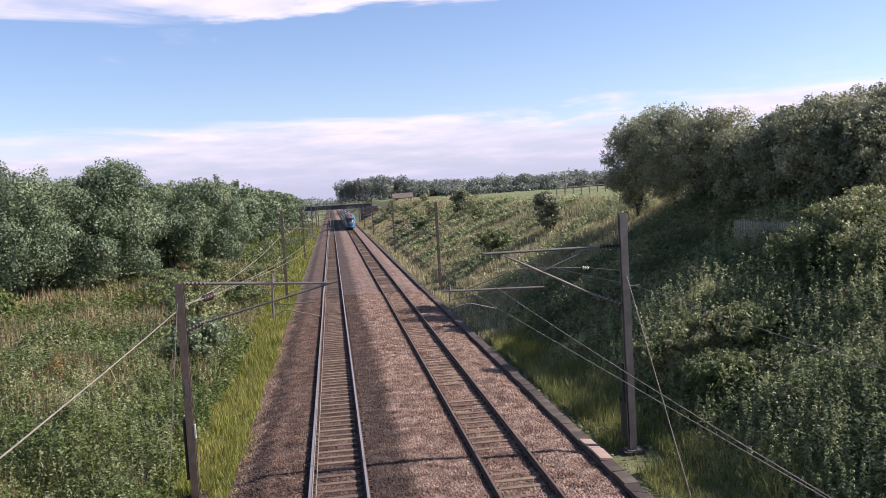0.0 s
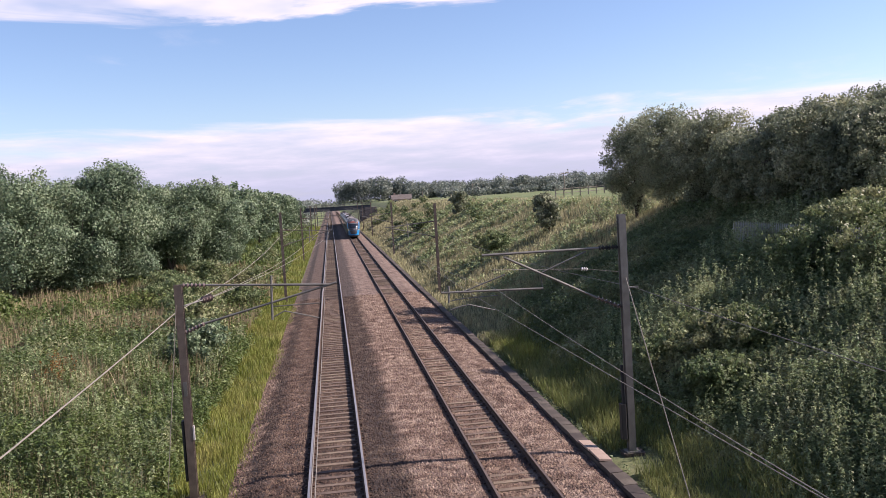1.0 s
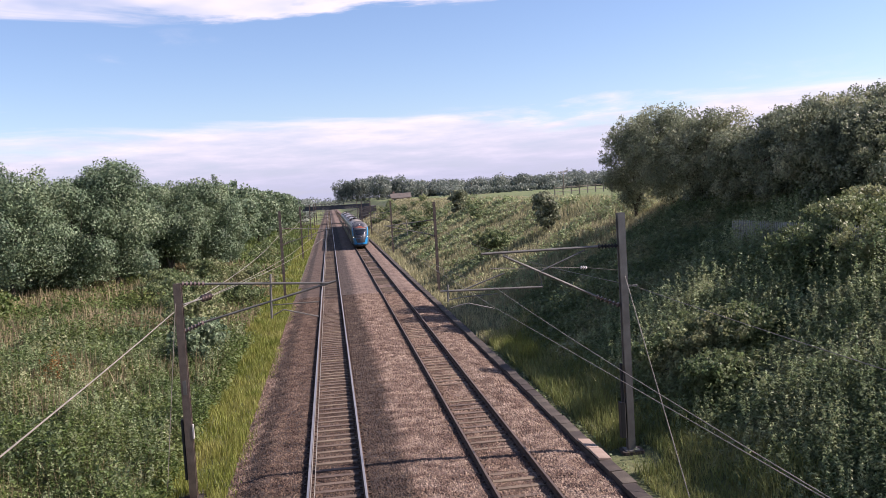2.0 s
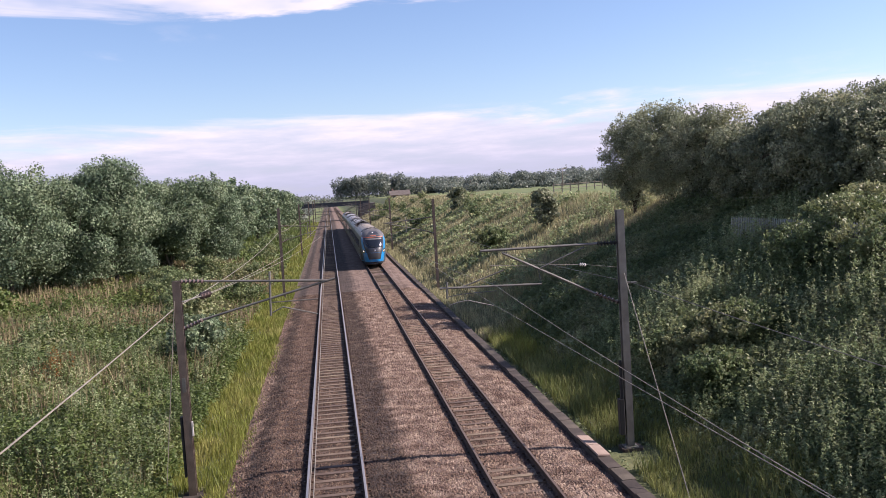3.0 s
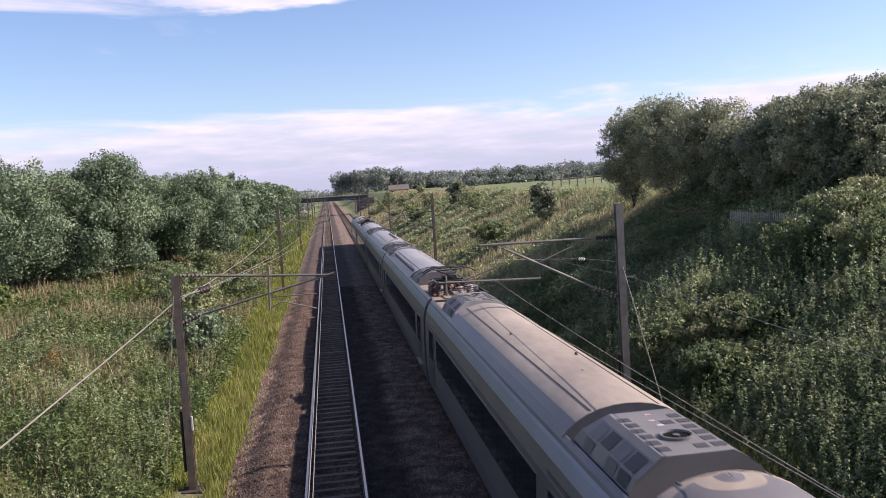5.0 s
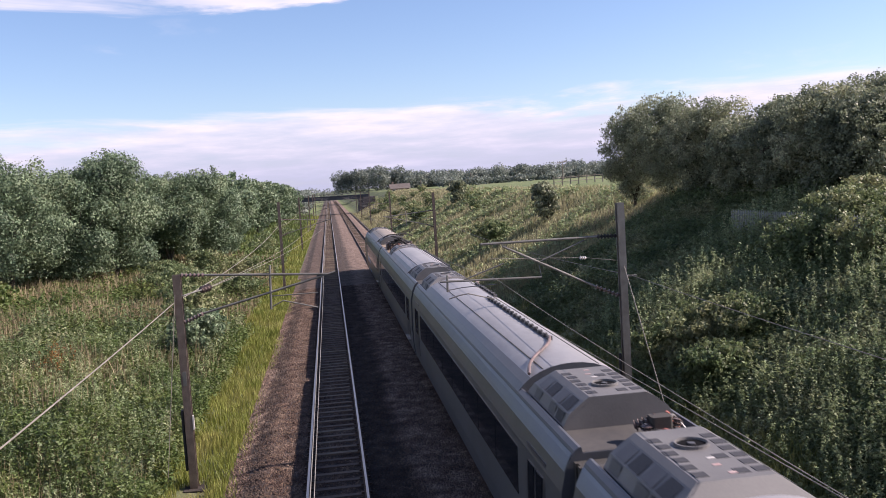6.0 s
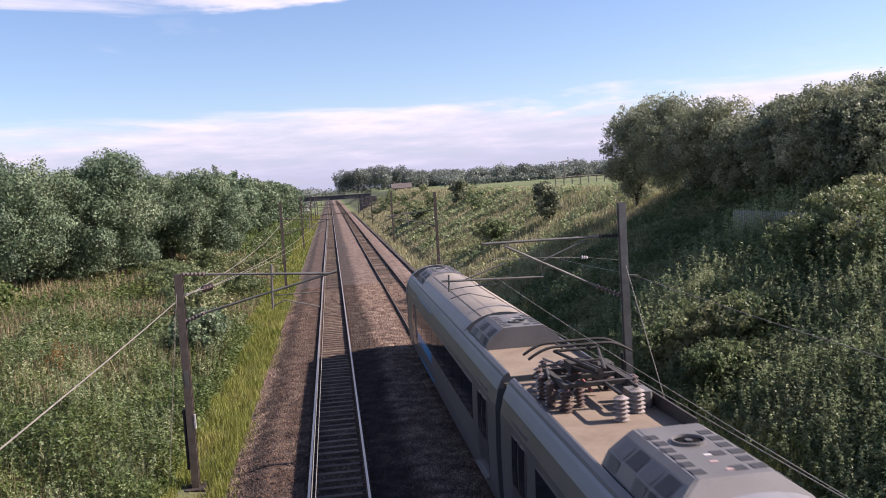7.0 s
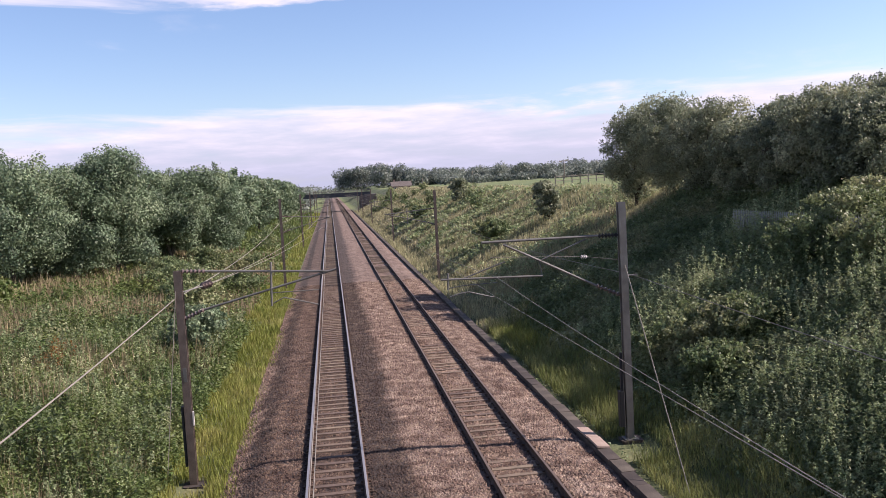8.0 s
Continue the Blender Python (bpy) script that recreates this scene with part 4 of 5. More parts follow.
# paler and bluer than the sides: sky light on the bevel, put into the colour
M_CANT = surface("sky_lit_cantrail", [(0.17, 0.20, 0.26), (0.23, 0.26, 0.32)], scale=0.8, rough=0.35, metal=0.3, coat=0.2)
M_BLUE = surface("bright_blue_train_paint", [(0.004, 0.19, 0.48), (0.010, 0.26, 0.58)], scale=0.8, rough=0.35, coat=0.3)
M_MASK = surface("dark_grey_cab_panel", [(0.030, 0.032, 0.040), (0.048, 0.05, 0.06)], scale=1.5, rough=0.4, coat=0.2)
M_DOME = surface("grey_cab_dome", [(0.085, 0.08, 0.085), (0.12, 0.115, 0.115)], scale=1.5, rough=0.5)
M_POD = surface("grey_roof_unit_paint", [(0.12, 0.115, 0.112), (0.175, 0.167, 0.16)], scale=1.2, rough=0.5, metal=0.2)

M_DOORP = surface("dark_train_door", [(0.035, 0.037, 0.045), (0.055, 0.058, 0.066)], scale=1, rough=0.35, coat=0.3)
# near-black disc colour: the shade inside the fan hole, which isn't cut
M_HOLE = plain("fan_hole_shade", (0.004, 0.004, 0.005), 0.95, 0.0, 0, 0.1)
# dusty well floor darkened in colour for the shade beside the roof units
M_WELL = surface("shade_toned_roof_well", [(0.035, 0.033, 0.034), (0.07, 0.062, 0.056)], scale=1.5, rough=0.8, bump_scale=10)
M_LEAD = surface("dull_brown_cable_sheath", [(0.10, 0.075, 0.07), (0.20, 0.14, 0.13)], scale=5, rough=0.6)
M_PODDARK = surface("dark_roof_unit_panel", [(0.055, 0.055, 0.062), (0.085, 0.085, 0.09)], scale=2, rough=0.5)
M_SIGNRED = surface("red_and_white_sign", [(0.42, 0.20, 0.18), (0.5, 0.42, 0.40)], scale=14, rough=0.5)
M_VENT = surface("dark_grille", [(0.02, 0.02, 0.024), (0.045, 0.045, 0.05)], scale=30, rough=0.7)
M_UNDER = surface("brake_dusty_underframe", [(0.025, 0.022, 0.02), (0.05, 0.045, 0.04)], scale=2, rough=0.85)
M_WHEEL = surface("wheel_steel", [(0.12, 0.10, 0.09), (0.22, 0.2, 0.19)], scale=4, rough=0.5, metal=0.6)
M_YELLOW = plain("yellow_sign", (0.75, 0.58, 0.03), 0.5)
M_ORANGE = plain("orange_line", (0.55, 0.13, 0.06), 0.5)
M_SIGNLED = plain("orange_display_segments", (0.5, 0.13, 0.07), 0.6, 0, 0.12)
M_LAMP = plain("white_headlight", (1.0, 0.97, 0.9), 0.2, 0, 1.5)
M_LAMPOFF = plain("amber_lamp_lens", (0.75, 0.50, 0.16), 0.2)
M_SILVER = plain("silver_emblem", (0.70, 0.72, 0.76), 0.3, 0.3)
M_REDCABLE = surface("reddish_cable", [(0.25, 0.07, 0.05), (0.36, 0.12, 0.09)], scale=5, rough=0.6)

# half outline of the body, from the skirt up: (half width, height)
SIDE_W = (1.16, 1.30, 1.355, 1.36, 1.33, 1.25, 1.16)
SIDE_Z = (0.28, 0.62, 1.05, 1.90, 2.80, 3.12, 3.30)
ROOF = ((1.16, 3.30), (1.10, 3.40), (0.98, 3.53), (0.84, 3.635), (0.66, 3.725), (0.44, 3.80), (0.22, 3.838), (0.0, 3.85))


def half_width(z):
    if z <= 3.30:
        return float(np.interp(z, SIDE_Z, SIDE_W))
    return float(np.interp(z, [p[1] for p in ROOF], [p[0] for p in ROOF]))


NOSE_Z = (0.28, 0.45, 0.70, 0.95, 1.35, 1.65, 1.90, 2.15, 2.45, 2.80, 3.05, 3.25, 3.42, 3.53, 3.64, 3.74, 3.82, 3.85)
NOSE_Y = (0.40, 0.14, 0.03, 0.00, 0.03, 0.10, 0.22, 0.38, 0.60, 0.90, 1.16, 1.42, 1.72, 1.98, 2.28, 2.58, 2.80, 3.0)
NOSE_END = 3.2


def nose_pt(a, z, off=0.0, flip=1):
    """A point on the nose: a from -1 (one side) over 0 (the front) to 1."""
    t = a * math.pi / 2
    w, y0 = half_width(z), float(np.interp(z, NOSE_Z, NOSE_Y))
    tuck = 1.0 - 0.17 * max(0.0, min(1.0, (2.5 - z) / 1.7))
    sx, cy = abs(math.sin(t)) ** 0.80, abs(math.cos(t)) ** 0.62
    x = math.copysign(w * tuck * sx, a)
    x = x if abs(a) < 0.98 else math.copysign(w * (tuck + (1 - tuck) * (abs(a) - 0.98) / 0.02), a)
    y = y0 + (NOSE_END - y0) * (1 - cy)
    nrm = Vector((math.copysign(sx, a) * 0.8, -max(cy, 0.05), float(np.interp(z, (1.6, 1.8, 3.2, 3.6, 3.84), (0, 0.35, 0.5, 1.5, 6.0))))).normalized()
    p = Vector((x, y, z)) + nrm * off
    return p


def nose_patch(name, a0, a1, z0, z1, mat, parent, off=0.012, na=10, nz=8, label="", taper=0.0):
    """A skin on the nose between two heights; taper narrows its foot."""
    rows = []
    for j in range(nz + 1):
        z = z0 + (z1 - z0) * j / nz
        k = 1 - taper * (1 - j / nz)
        rows.append([nose_pt((a0 + (a1 - a0) * i / na) * k, z, off) for i in range(na + 1)])
    edge = [[nose_pt((a0 + (a1 - a0) * i / na) * (1 - taper * (1 - j / nz)), z0 + (z1 - z0) * j / nz, -0.02) for i in range(na + 1)] for j in range(nz + 1)]
    s = Shape().grid(rows)
    s.grid([[r[0] for r in rows], [e[0] for e in edge]])
    s.grid([[r[-1] for r in rows], [e[-1] for e in edge]])
    s.grid([rows[0], edge[0]])
    s.grid([rows[-1], edge[-1]])
    return part(name, s, mat, parent, label, smooth=True)


def ring_at(well=False):
    """The closed outline of a car body; a well has a flat lowered roof."""
    half = list(zip(SIDE_W, SIDE_Z)) + ([(1.10, 3.40), (1.03, 3.45), (0.99, 3.45), (0.97, 3.36), (0.0, 3.36)] if well else list(ROOF[1:]))
    return half + [(-x, z) for x, z in half[-2::-1]]


def window_band(sgn, y0, y1, z0, z1, off=0.012):
    s = Shape()
    zs = np.linspace(z0, z1, 4)
    rows = [[(sgn * (half_width(z) + off), y, z) for y in (y0, y1)] for z in zs]
    back = [[(sgn * (half_width(z) - 0.03), y, z) for y in (y0, y1)] for z in zs]
    s.grid(rows)
    for a, b in ((rows[0], back[0]), (rows[-1], back[-1])):
        s.grid([a, b])
    s.grid([[r[0] for r in rows], [r[0] for r in back]])
    s.grid([[r[1] for r in rows], [r[1] for r in back]])
    return s


def roof_pod(y0, y1, car, fan=True, flip=False):
    """An air-conditioning unit: wide faceted casing, dark side panels, rows of vents and a fan opening near one end."""
    z0, z1 = 3.36, 3.865
    ring = [(-0.93, z0), (-0.95, z0 + 0.06), (-0.84, z0 + 0.26), (-0.58, z1 - 0.06), (-0.48, z1), (0.48, z1), (0.58, z1 - 0.06), (0.84, z0 + 0.26), (0.95, z0 + 0.06), (0.93, z0)]
    n = len(ring)
    s = Shape()
    ln = y1 - y0
    k0, k1 = (0.9, 0.05) if flip else (0.05, 0.9)          # one end sloped, one upright
    vs = [(x, y0 + (z - z0) * k0, z) for x, z in ring] + [(x, y1 - (z - z0) * k1, z) for x, z in ring]
    s.add(vs, [(i, (i + 1) % n, n + (i + 1) % n, n + i) for i in range(n)] + [tuple(range(n)), tuple(range(n, 2 * n))])
    pod = part("roof_unit", s, M_POD, car, "grey faceted air-conditioning unit")
    pa, pb = y0 + (0.5 if flip else 0.12), y1 - (0.12 if flip else 0.5)
    w = (pb - pa) / 4
    for k in (-1, 1):
        for i in range(4):
            ya = pa + i * w
            for (xa, za), (xb, zb) in ((ring[2], ring[3]),) if i == 2 else ((ring[2], ring[3]), (ring[1], ring[2])):
                up = [(k * (abs(x) + 0.006), z + 0.006) for x, z in ((xa + 0.02, za + 0.02), (xb - 0.02, zb - 0.02))]
                u = Shape().grid([[(up[0][0], ya + 0.05, up[0][1]), (up[0][0], ya + w - 0.05, up[0][1])], [(up[1][0], ya + 0.05, up[1][1]), (up[1][0], ya + w - 0.05, up[1][1])]])
                part("grille", u, M_VENT if i % 2 == 0 else M_PODDARK, pod, "dark side grille")
    # vents in two rows each side of the top, plates and signs along the middle
    for i in range(6):
        yy = pa + 0.1 + i * (pb - pa - 0.25) / 6
        for x in (-0.38, 0.38) if i % 2 else (-0.36, 0.16, 0.40):
            part("vent", Shape().box(x - 0.085, x + 0.085, yy, yy + 0.17, z1 - 0.01, z1 + 0.006), M_VENT, pod)
    if fan:
        yc = y0 + ln * (0.70 if flip else 0.30)
        rim = Shape()
        outer = [(0.23 * math.cos(j * math.pi / 12), 0.23 * math.sin(j * math.pi / 12)) for j in range(24)]
        rows = [[(0.02 + x * f, yc + y * f, z1 + h) for x, y in outer + outer[:1]] for f, h in ((1.0, -0.005), (1.0, 0.04), (0.9, 0.04), (0.86, 0.004))]
        part("fan_rim", rim.grid(rows), M_POD, pod)
        part("fan_opening", Shape().tube((0.02, yc, z1 - 0.02), (0.02, yc, z1 + 0.008), 0.20, None, 24), M_HOLE, pod, "round fan opening, a flat disc painted with the hole's shade")
        part("fan_hub", Shape().tube((0.02, yc, z1), (0.02, yc, z1 + 0.028), 0.05, None, 10), M_PODDARK, pod)
    for q, x, m in ((0.52, 0.02, M_WHITE_INS), (0.90, -0.08, M_WHITE_INS), (0.62, -0.02, M_SIGNRED), (0.74, 0.04, M_SIGNRED)):
        yy = y0 + ln * (1 - q if flip else q) - 0.04
        if pa < yy < pb - 0.1:
            part("label_plate", Shape().box(x - 0.05, x + 0.05, yy, yy + 0.055, z1 - 0.005, z1 + 0.006), m, pod, "small pale plate" if m is M_WHITE_INS else "small red and white sign")
    return pod


def bogie(y, car):
    s = Shape()
    for k in (-1, 1):
        s.box(k * 1.0 - 0.09, k * 1.0 + 0.09, y - 1.7, y + 1.7, 0.42, 0.66)
        s.box(k * 1.0 - 0.14, k * 1.0 + 0.14, y - 0.35, y + 0.35, 0.35, 0.80)
    s.box(-0.9, 0.9, y - 0.25, y + 0.25, 0.45, 0.75)
    part("bogie_frame", s, M_UNDER, car)
    for dy in (-1.25, 1.25):
        w = Shape().tube((-0.85, y + dy, 0.43), (0.85, y + dy, 0.43), 0.08, None, 8)
        for k in (-1, 1):
            w.tube((k * 0.69, y + dy, 0.43), (k * 0.82, y + dy, 0.43), 0.425, None, 20)
        part("wheelset", w, M_WHEEL, car)


def pantograph(y, car):
    """A folded pantograph on ribbed posts, with its arms, bows, busbars and bushings."""
    z = 3.36
    posts = ((0.10, -0.10, M_GREY_INS), (0.52, 0.30, M_GREY_INS), (-0.62, 0.75, M_INSUL), (-0.62, 2.0, M_INSUL), (0.55, 2.0, M_INSUL), (0.0, 2.3, M_INSUL))
    for x, dy, m in posts:
        part("post_insulator", insulator(Shape(), (x, y + dy, z), (x, y + dy, z + 0.42), 0.135, 6, 14), m, car, "large ribbed post insulator")
    fr = Shape()
    for x in (-0.62, 0.54):
        fr.box(x - 0.05, x + 0.05, y + 0.65, y + 2.15, z + 0.41, z + 0.49)
    for dy in (0.75, 1.35, 2.0):
        fr.box(-0.66, 0.58, y + dy - 0.05, y + dy + 0.05, z + 0.412, z + 0.485)
    fr.box(-0.30, 0.22, y + 1.5, y + 1.95, z + 0.49, z + 0.66)
    fr.tube((0.10, y - 0.10, z + 0.44), (0.10, y + 0.75, z + 0.45), 0.03)
    fr.tube((0.52, y + 0.30, z + 0.44), (0.54, y + 0.75, z + 0.45), 0.03)
    part("base_frame", fr, M_UNDER, car, "dark pantograph base frame")
    lower = Shape().tube((-0.05, y + 1.8, z + 0.60), (-0.05, y + 0.45, z + 0.72), 0.075, 0.055, 10)
    lower.tube((-0.28, y + 1.8, z + 0.58), (-0.10, y + 0.5, z + 0.66), 0.025)
    part("lower_arm", lower, M_UNDER, car, "thick folded lower arm")
    upper = Shape()
    for k in (-1, 1):
        upper.tube((-0.05 + k * 0.07, y + 0.45, z + 0.74), (-0.05 + k * 0.42, y + 1.95, z + 0.82), 0.032)
    upper.tube((-0.47, y + 1.95, z + 0.82), (0.37, y + 1.95, z + 0.82), 0.03)
    upper.tube((-0.27, y + 1.05, z + 0.79), (0.17, y + 1.05, z + 0.79), 0.02)
    part("upper_arm", upper, M_UNDER, car, "folded upper arm frame")
    for dy in (1.85, 2.30):
        pts = [Vector((x, y + dy, z + 0.92 - 0.62 * max(0.0, abs(x) - 0.52) ** 1.6)) for x in np.linspace(-1.0, 1.0, 17)]
        part("collector_bow", Shape().path(pts, 0.028, 6), M_UNDER, car, "curved collector bow with drooping horns")
    head = Shape()
    for x in (-0.36, 0.27):
        head.tube((x, y + 1.8, z + 0.90), (x, y + 2.35, z + 0.90), 0.022)
    part("head_frame", head, M_UNDER, car)
    for x, dy in ((-0.70, 2.35), (-0.35, 2.45), (-0.1, 2.75), (0.25, 2.35), (-0.78, 1.2), (0.74, 1.1), (-0.45, 2.95), (-0.8, 1.75), (-0.3, 1.0)):
        part("roof_insulator", insulator(Shape(), (x, y + dy, z), (x, y + dy, z + 0.46), 0.105, 7, 12), M_INSUL, car, "brown ribbed insulator")
    for p, q in (((-0.70, 2.35, 0.48), (0.25, 2.35, 0.48)), ((-0.35, 2.45, 0.49), (-0.45, 2.95, 0.49)), ((-0.78, 1.2, 0.48), (-0.62, 2.0, 0.50))):
        part("busbar", Shape().tube((p[0], y + p[1], z + p[2]), (q[0], y + q[1], z + q[2]), 0.022), M_WHEEL, car)
    part("breaker_box", Shape().box(0.34, 0.84, y + 2.4, y + 2.95, z, z + 0.40, 0.05), M_UNDER, car, "dark circuit breaker box")
    part("equipment_box", Shape().box(0.48, 0.86, y + 0.45, y + 0.95, z, z + 0.30, 0.04), M_POD, car)
    for k in range(4):
        pts = [Vector((-0.6 + 0.3 * k + 0.12 * math.sin(u * 6 + k), y + 1.6 + u * 1.4, z + 0.10 + 0.42 * math.sin(u * 3.1) * (0.5 + 0.15 * k))) for u in np.linspace(0, 1, 10)]
        part("roof_cable", Shape().path(pts, 0.03, 6), M_REDCABLE if k == 2 else M_UNDER, car, "looped roof cable")
    # a low board along one edge of the well
    part("well_board", Shape().box(0.92, 0.96, y - 1.2, y + 3.0, z, z + 0.24), M_UNDER, car)


def coach(i, train):
    """One car with its body, roof pieces, doors, windows and running gear."""
    a, b = CAR[i]
    front, rear = i == 0, i == len(CAR) - 1
    y0, y1 = (a + NOSE_END if front else a), (b - NOSE_END if rear else b)
    # roof units, and the lowered wells in which they and the pantographs stand
    pods = {0: ((a + 3.9, a + 6.5), (b - 4.6, b - 2.0)), 1: ((a + 5.0, a + 7.6), (b - 2.9, b - 0.35)), 2: ((a + 1.15, a + 3.75), (b - 2.75, b - 0.2)),
            3: ((a + 1.4, a + 4.0), (b - 8.1, b - 5.5)), 4: ((a + 2.95, a + 5.5), (b - 7.0, b - 4.3))}[i]
    wells = {0: ((a + 3.25, a + 6.6), (b - 4.7, b)), 1: ((a, a + 7.7), (b - 3.0, b)), 2: ((a, a + 3.85), (b - 2.85, b)),
             3: ((a, a + 4.1), (b - 8.2, b)), 4: ((a, a + 5.6), (b - 7.1, b - 3.25))}[i]
    cuts = sorted({y0, y1, *[v for w in wells for v in w]})
    body = Shape()
    for p, q in zip(cuts, cuts[1:]):
        body.prism(ring_at(any(w[0] <= p and q <= w[1] for w in wells)), p, q)
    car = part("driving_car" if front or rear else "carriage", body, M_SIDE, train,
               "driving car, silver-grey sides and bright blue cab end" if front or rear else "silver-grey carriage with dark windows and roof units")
    # roof skin and cantrails lie over the body
    for p, q in zip(cuts, cuts[1:]):
        if any(w[0] <= p and q <= w[1] for w in wells):
            part("roof_well", Shape().box(-0.96, 0.96, p + 0.02, q - 0.02, 3.35, 3.366), M_TAN if q - p > 4.5 else M_WELL, car, "dusty tan lowered roof" if q - p > 4.5 else "lowered roof round a roof unit, recess shade in its colour")
        else:
            up = [(x * 0.985, z + 0.008) for x, z in ROOF]
            ring = up + [(-x, z) for x, z in up[-2::-1]]
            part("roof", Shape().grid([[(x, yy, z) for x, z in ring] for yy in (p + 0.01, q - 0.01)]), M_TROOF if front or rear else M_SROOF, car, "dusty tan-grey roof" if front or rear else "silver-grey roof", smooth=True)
            for k in (-1, 1):
                part("roof_seam", Shape().box(k * 0.56 - 0.012, k * 0.56 + 0.012, p + 0.1, q - 0.1, 3.745, 3.772), M_UNDER, car)
    for k in (-1, 1):
        part("cantrail", Shape().grid([[(k * (half_width(z) + 0.012), yy, z) for z in (3.10, 3.17, 3.24, 3.30, 3.36)] for yy in (y0 + 0.03, y1 - 0.03)]), M_CANT, car, "cantrail strip with sky light in its pale blue colour")
        part("skirt_step", Shape().box(k * 1.30 - 0.16, k * 1.30 + 0.16, y0 + 1.0, y0 + 2.3, 0.92, 0.98), M_POD, car, "door step")
    for u, (p, q) in enumerate(pods):
        roof_pod(p, q, car, True, u == 1)
    if i == 1:
        pantograph(a + 0.3, car)
    if i == 3:
        pantograph(b - 3.25, car)
    # doors and windows
    da = a + 5.4 if front else a + 1.0
    db = b - 6.7 if rear else b - 2.3
    for k in (-1, 1):
        for d in (da, db):
            dr = part("door", window_band(k, d, d + 1.3, 0.98, 2.92, 0.014), M_DOORP, car, "dark sliding door")
            part("door_window", window_band(k, d + 0.15, d + 0.58, 1.75, 2.65, 0.02), M_GLASS, dr)
            part("door_window", window_band(k, d + 0.72, d + 1.15, 1.75, 2.65, 0.02), M_GLASS, dr)
        w0, w1 = da + 2.0, db - 0.7
        n = 8
        for j in range(n):
            p = w0 + (w1 - w0) * j / n
            part("window", window_band(k, p + 0.03, p + (w1 - w0) / n - 0.03, 1.75, 2.62, 0.014), M_GLASS, car, "dark tinted side window")
        if rear:
            part("blue_side_panel", window_band(k, b - 12.0, b - 7.4, 0.66, 3.08, 0.008), M_BLUE, car, "bright blue side panel")
    if i in (2, 3, 4):
        part("warning_sign", Shape().box(-1.05, -0.90, a - 0.012, a - 0.002, 2.75, 3.05), M_YELLOW, car, "small yellow sign")
    # long roof cables in clips, each with a loose lead to the next roof unit
    runs = {1: ((-0.80, a + 8.4, b - 4.6, (-0.95, b - 2.8)),), 2: ((0.22, a + 6.4, a + 14.0, (-0.85, a + 3.9)), (0.66, a + 15.0, b - 4.2, (0.93, b - 3.2))), 3: ((0.93, a + 4.4, b - 8.5, (0.95, b - 8.3)),)}
    for x, p, q, lead in runs.get(i, ()):
        zr = float(np.interp(abs(x), [r[0] for r in ROOF[::-1]], [r[1] for r in ROOF[::-1]])) + 0.05
        far = p if abs(lead[1] - p) < abs(lead[1] - q) else q
        zl = float(np.interp(abs(lead[0]), [r[0] for r in ROOF[::-1]], [r[1] for r in ROOF[::-1]])) + 0.05
        part("roof_cable", Shape().path([Vector((x + 0.012 * math.sin(u * 40), p + u * (q - p), zr)) for u in np.linspace(0, 1, 40)], 0.035, 6), M_UNDER, car, "dark cable in roof clips")
        us = np.linspace(0, 1, 10)
        part("loose_lead", Shape().path([Vector((x + (lead[0] - x) * u + 0.08 * math.sin(u * 6.28), far + (lead[1] - far) * u, zr + (zl - zr) * u * u + 0.03)) for u in us], 0.032, 6), M_LEAD, car, "loose dull brown cable lead")
        for yy in np.arange(p, q, 0.45):
            part("cable_clip", Shape().box(x - 0.055, x + 0.055, yy - 0.04, yy + 0.04, zr - 0.10, zr + 0.045), M_POD, car)
    if i in (1, 2, 3):
        for k in range(3):
            pts = [Vector((0.1 + 0.2 * k + 0.1 * math.sin(5 * u + k), b - 0.2 + 0.9 * u, 3.42 + 0.22 * math.sin(3.14 * u))) for u in np.linspace(0, 1, 8)]
            part("jumper_cable", Shape().path(pts, 0.04, 6), M_REDCABLE if k == 1 else M_UNDER, car, "looped roof jumper cable")
    if i in (2, 3):
        # brown bushings, a dark clamp box and looped leads at the car's end
        for p, q in (((0.08, a + 0.10, 3.36), (0.08, a + 0.10, 3.66)), ((-0.05, a + 0.32, 3.58), (0.30, a + 0.20, 3.70)), ((0.50, a + 0.15, 3.36), (0.62, a + 0.25, 3.66))):
            part("roof_insulator", insulator(Shape(), p, q, 0.10, 6), M_INSUL, car, "brown ribbed insulator")
        part("clamp_box", Shape().box(0.14, 0.46, a + 0.02, a + 0.26, 3.52, 3.76, 0.03), M_UNDER, car, "dark cable clamp box")
        for k in range(2):
            pts = [Vector((0.45 + 0.35 * u, a + 0.12 + 0.12 * k + 0.25 * math.sin(3 * u), 3.66 + 0.10 * math.sin(4 * u + k) - 0.2 * u)) for u in np.linspace(0, 1, 8)]
            part("roof_lead", Shape().path(pts, 0.03, 6), M_REDCABLE if k else M_POD, car, "short looped roof lead")
    for yy in (a + (4.2 if not front else 5.0), b - (4.2 if not rear else 5.0)):
        bogie(yy, car)
    ub = Shape()
    for q in np.linspace(y0 + 7.5, y1 - 9.5, 4):
        ub.box(-1.15, 1.15, q, q + 2.4, 0.24, 0.62, 0.05)
    part("underfloor_box", ub, M_UNDER, car)
    if not rear:
        g = Shape()
        for j in range(5):
            yy = b + 0.02 + j * 0.105
            g.box(-1.12 + 0.04 * (j % 2), 1.12 - 0.04 * (j % 2), yy, yy + 0.1, 0.6, 3.25, 0.0)
        part("gangway_bellows", g, M_UNDER, car, "dark grey gangway bellows")
    ant = Shape()
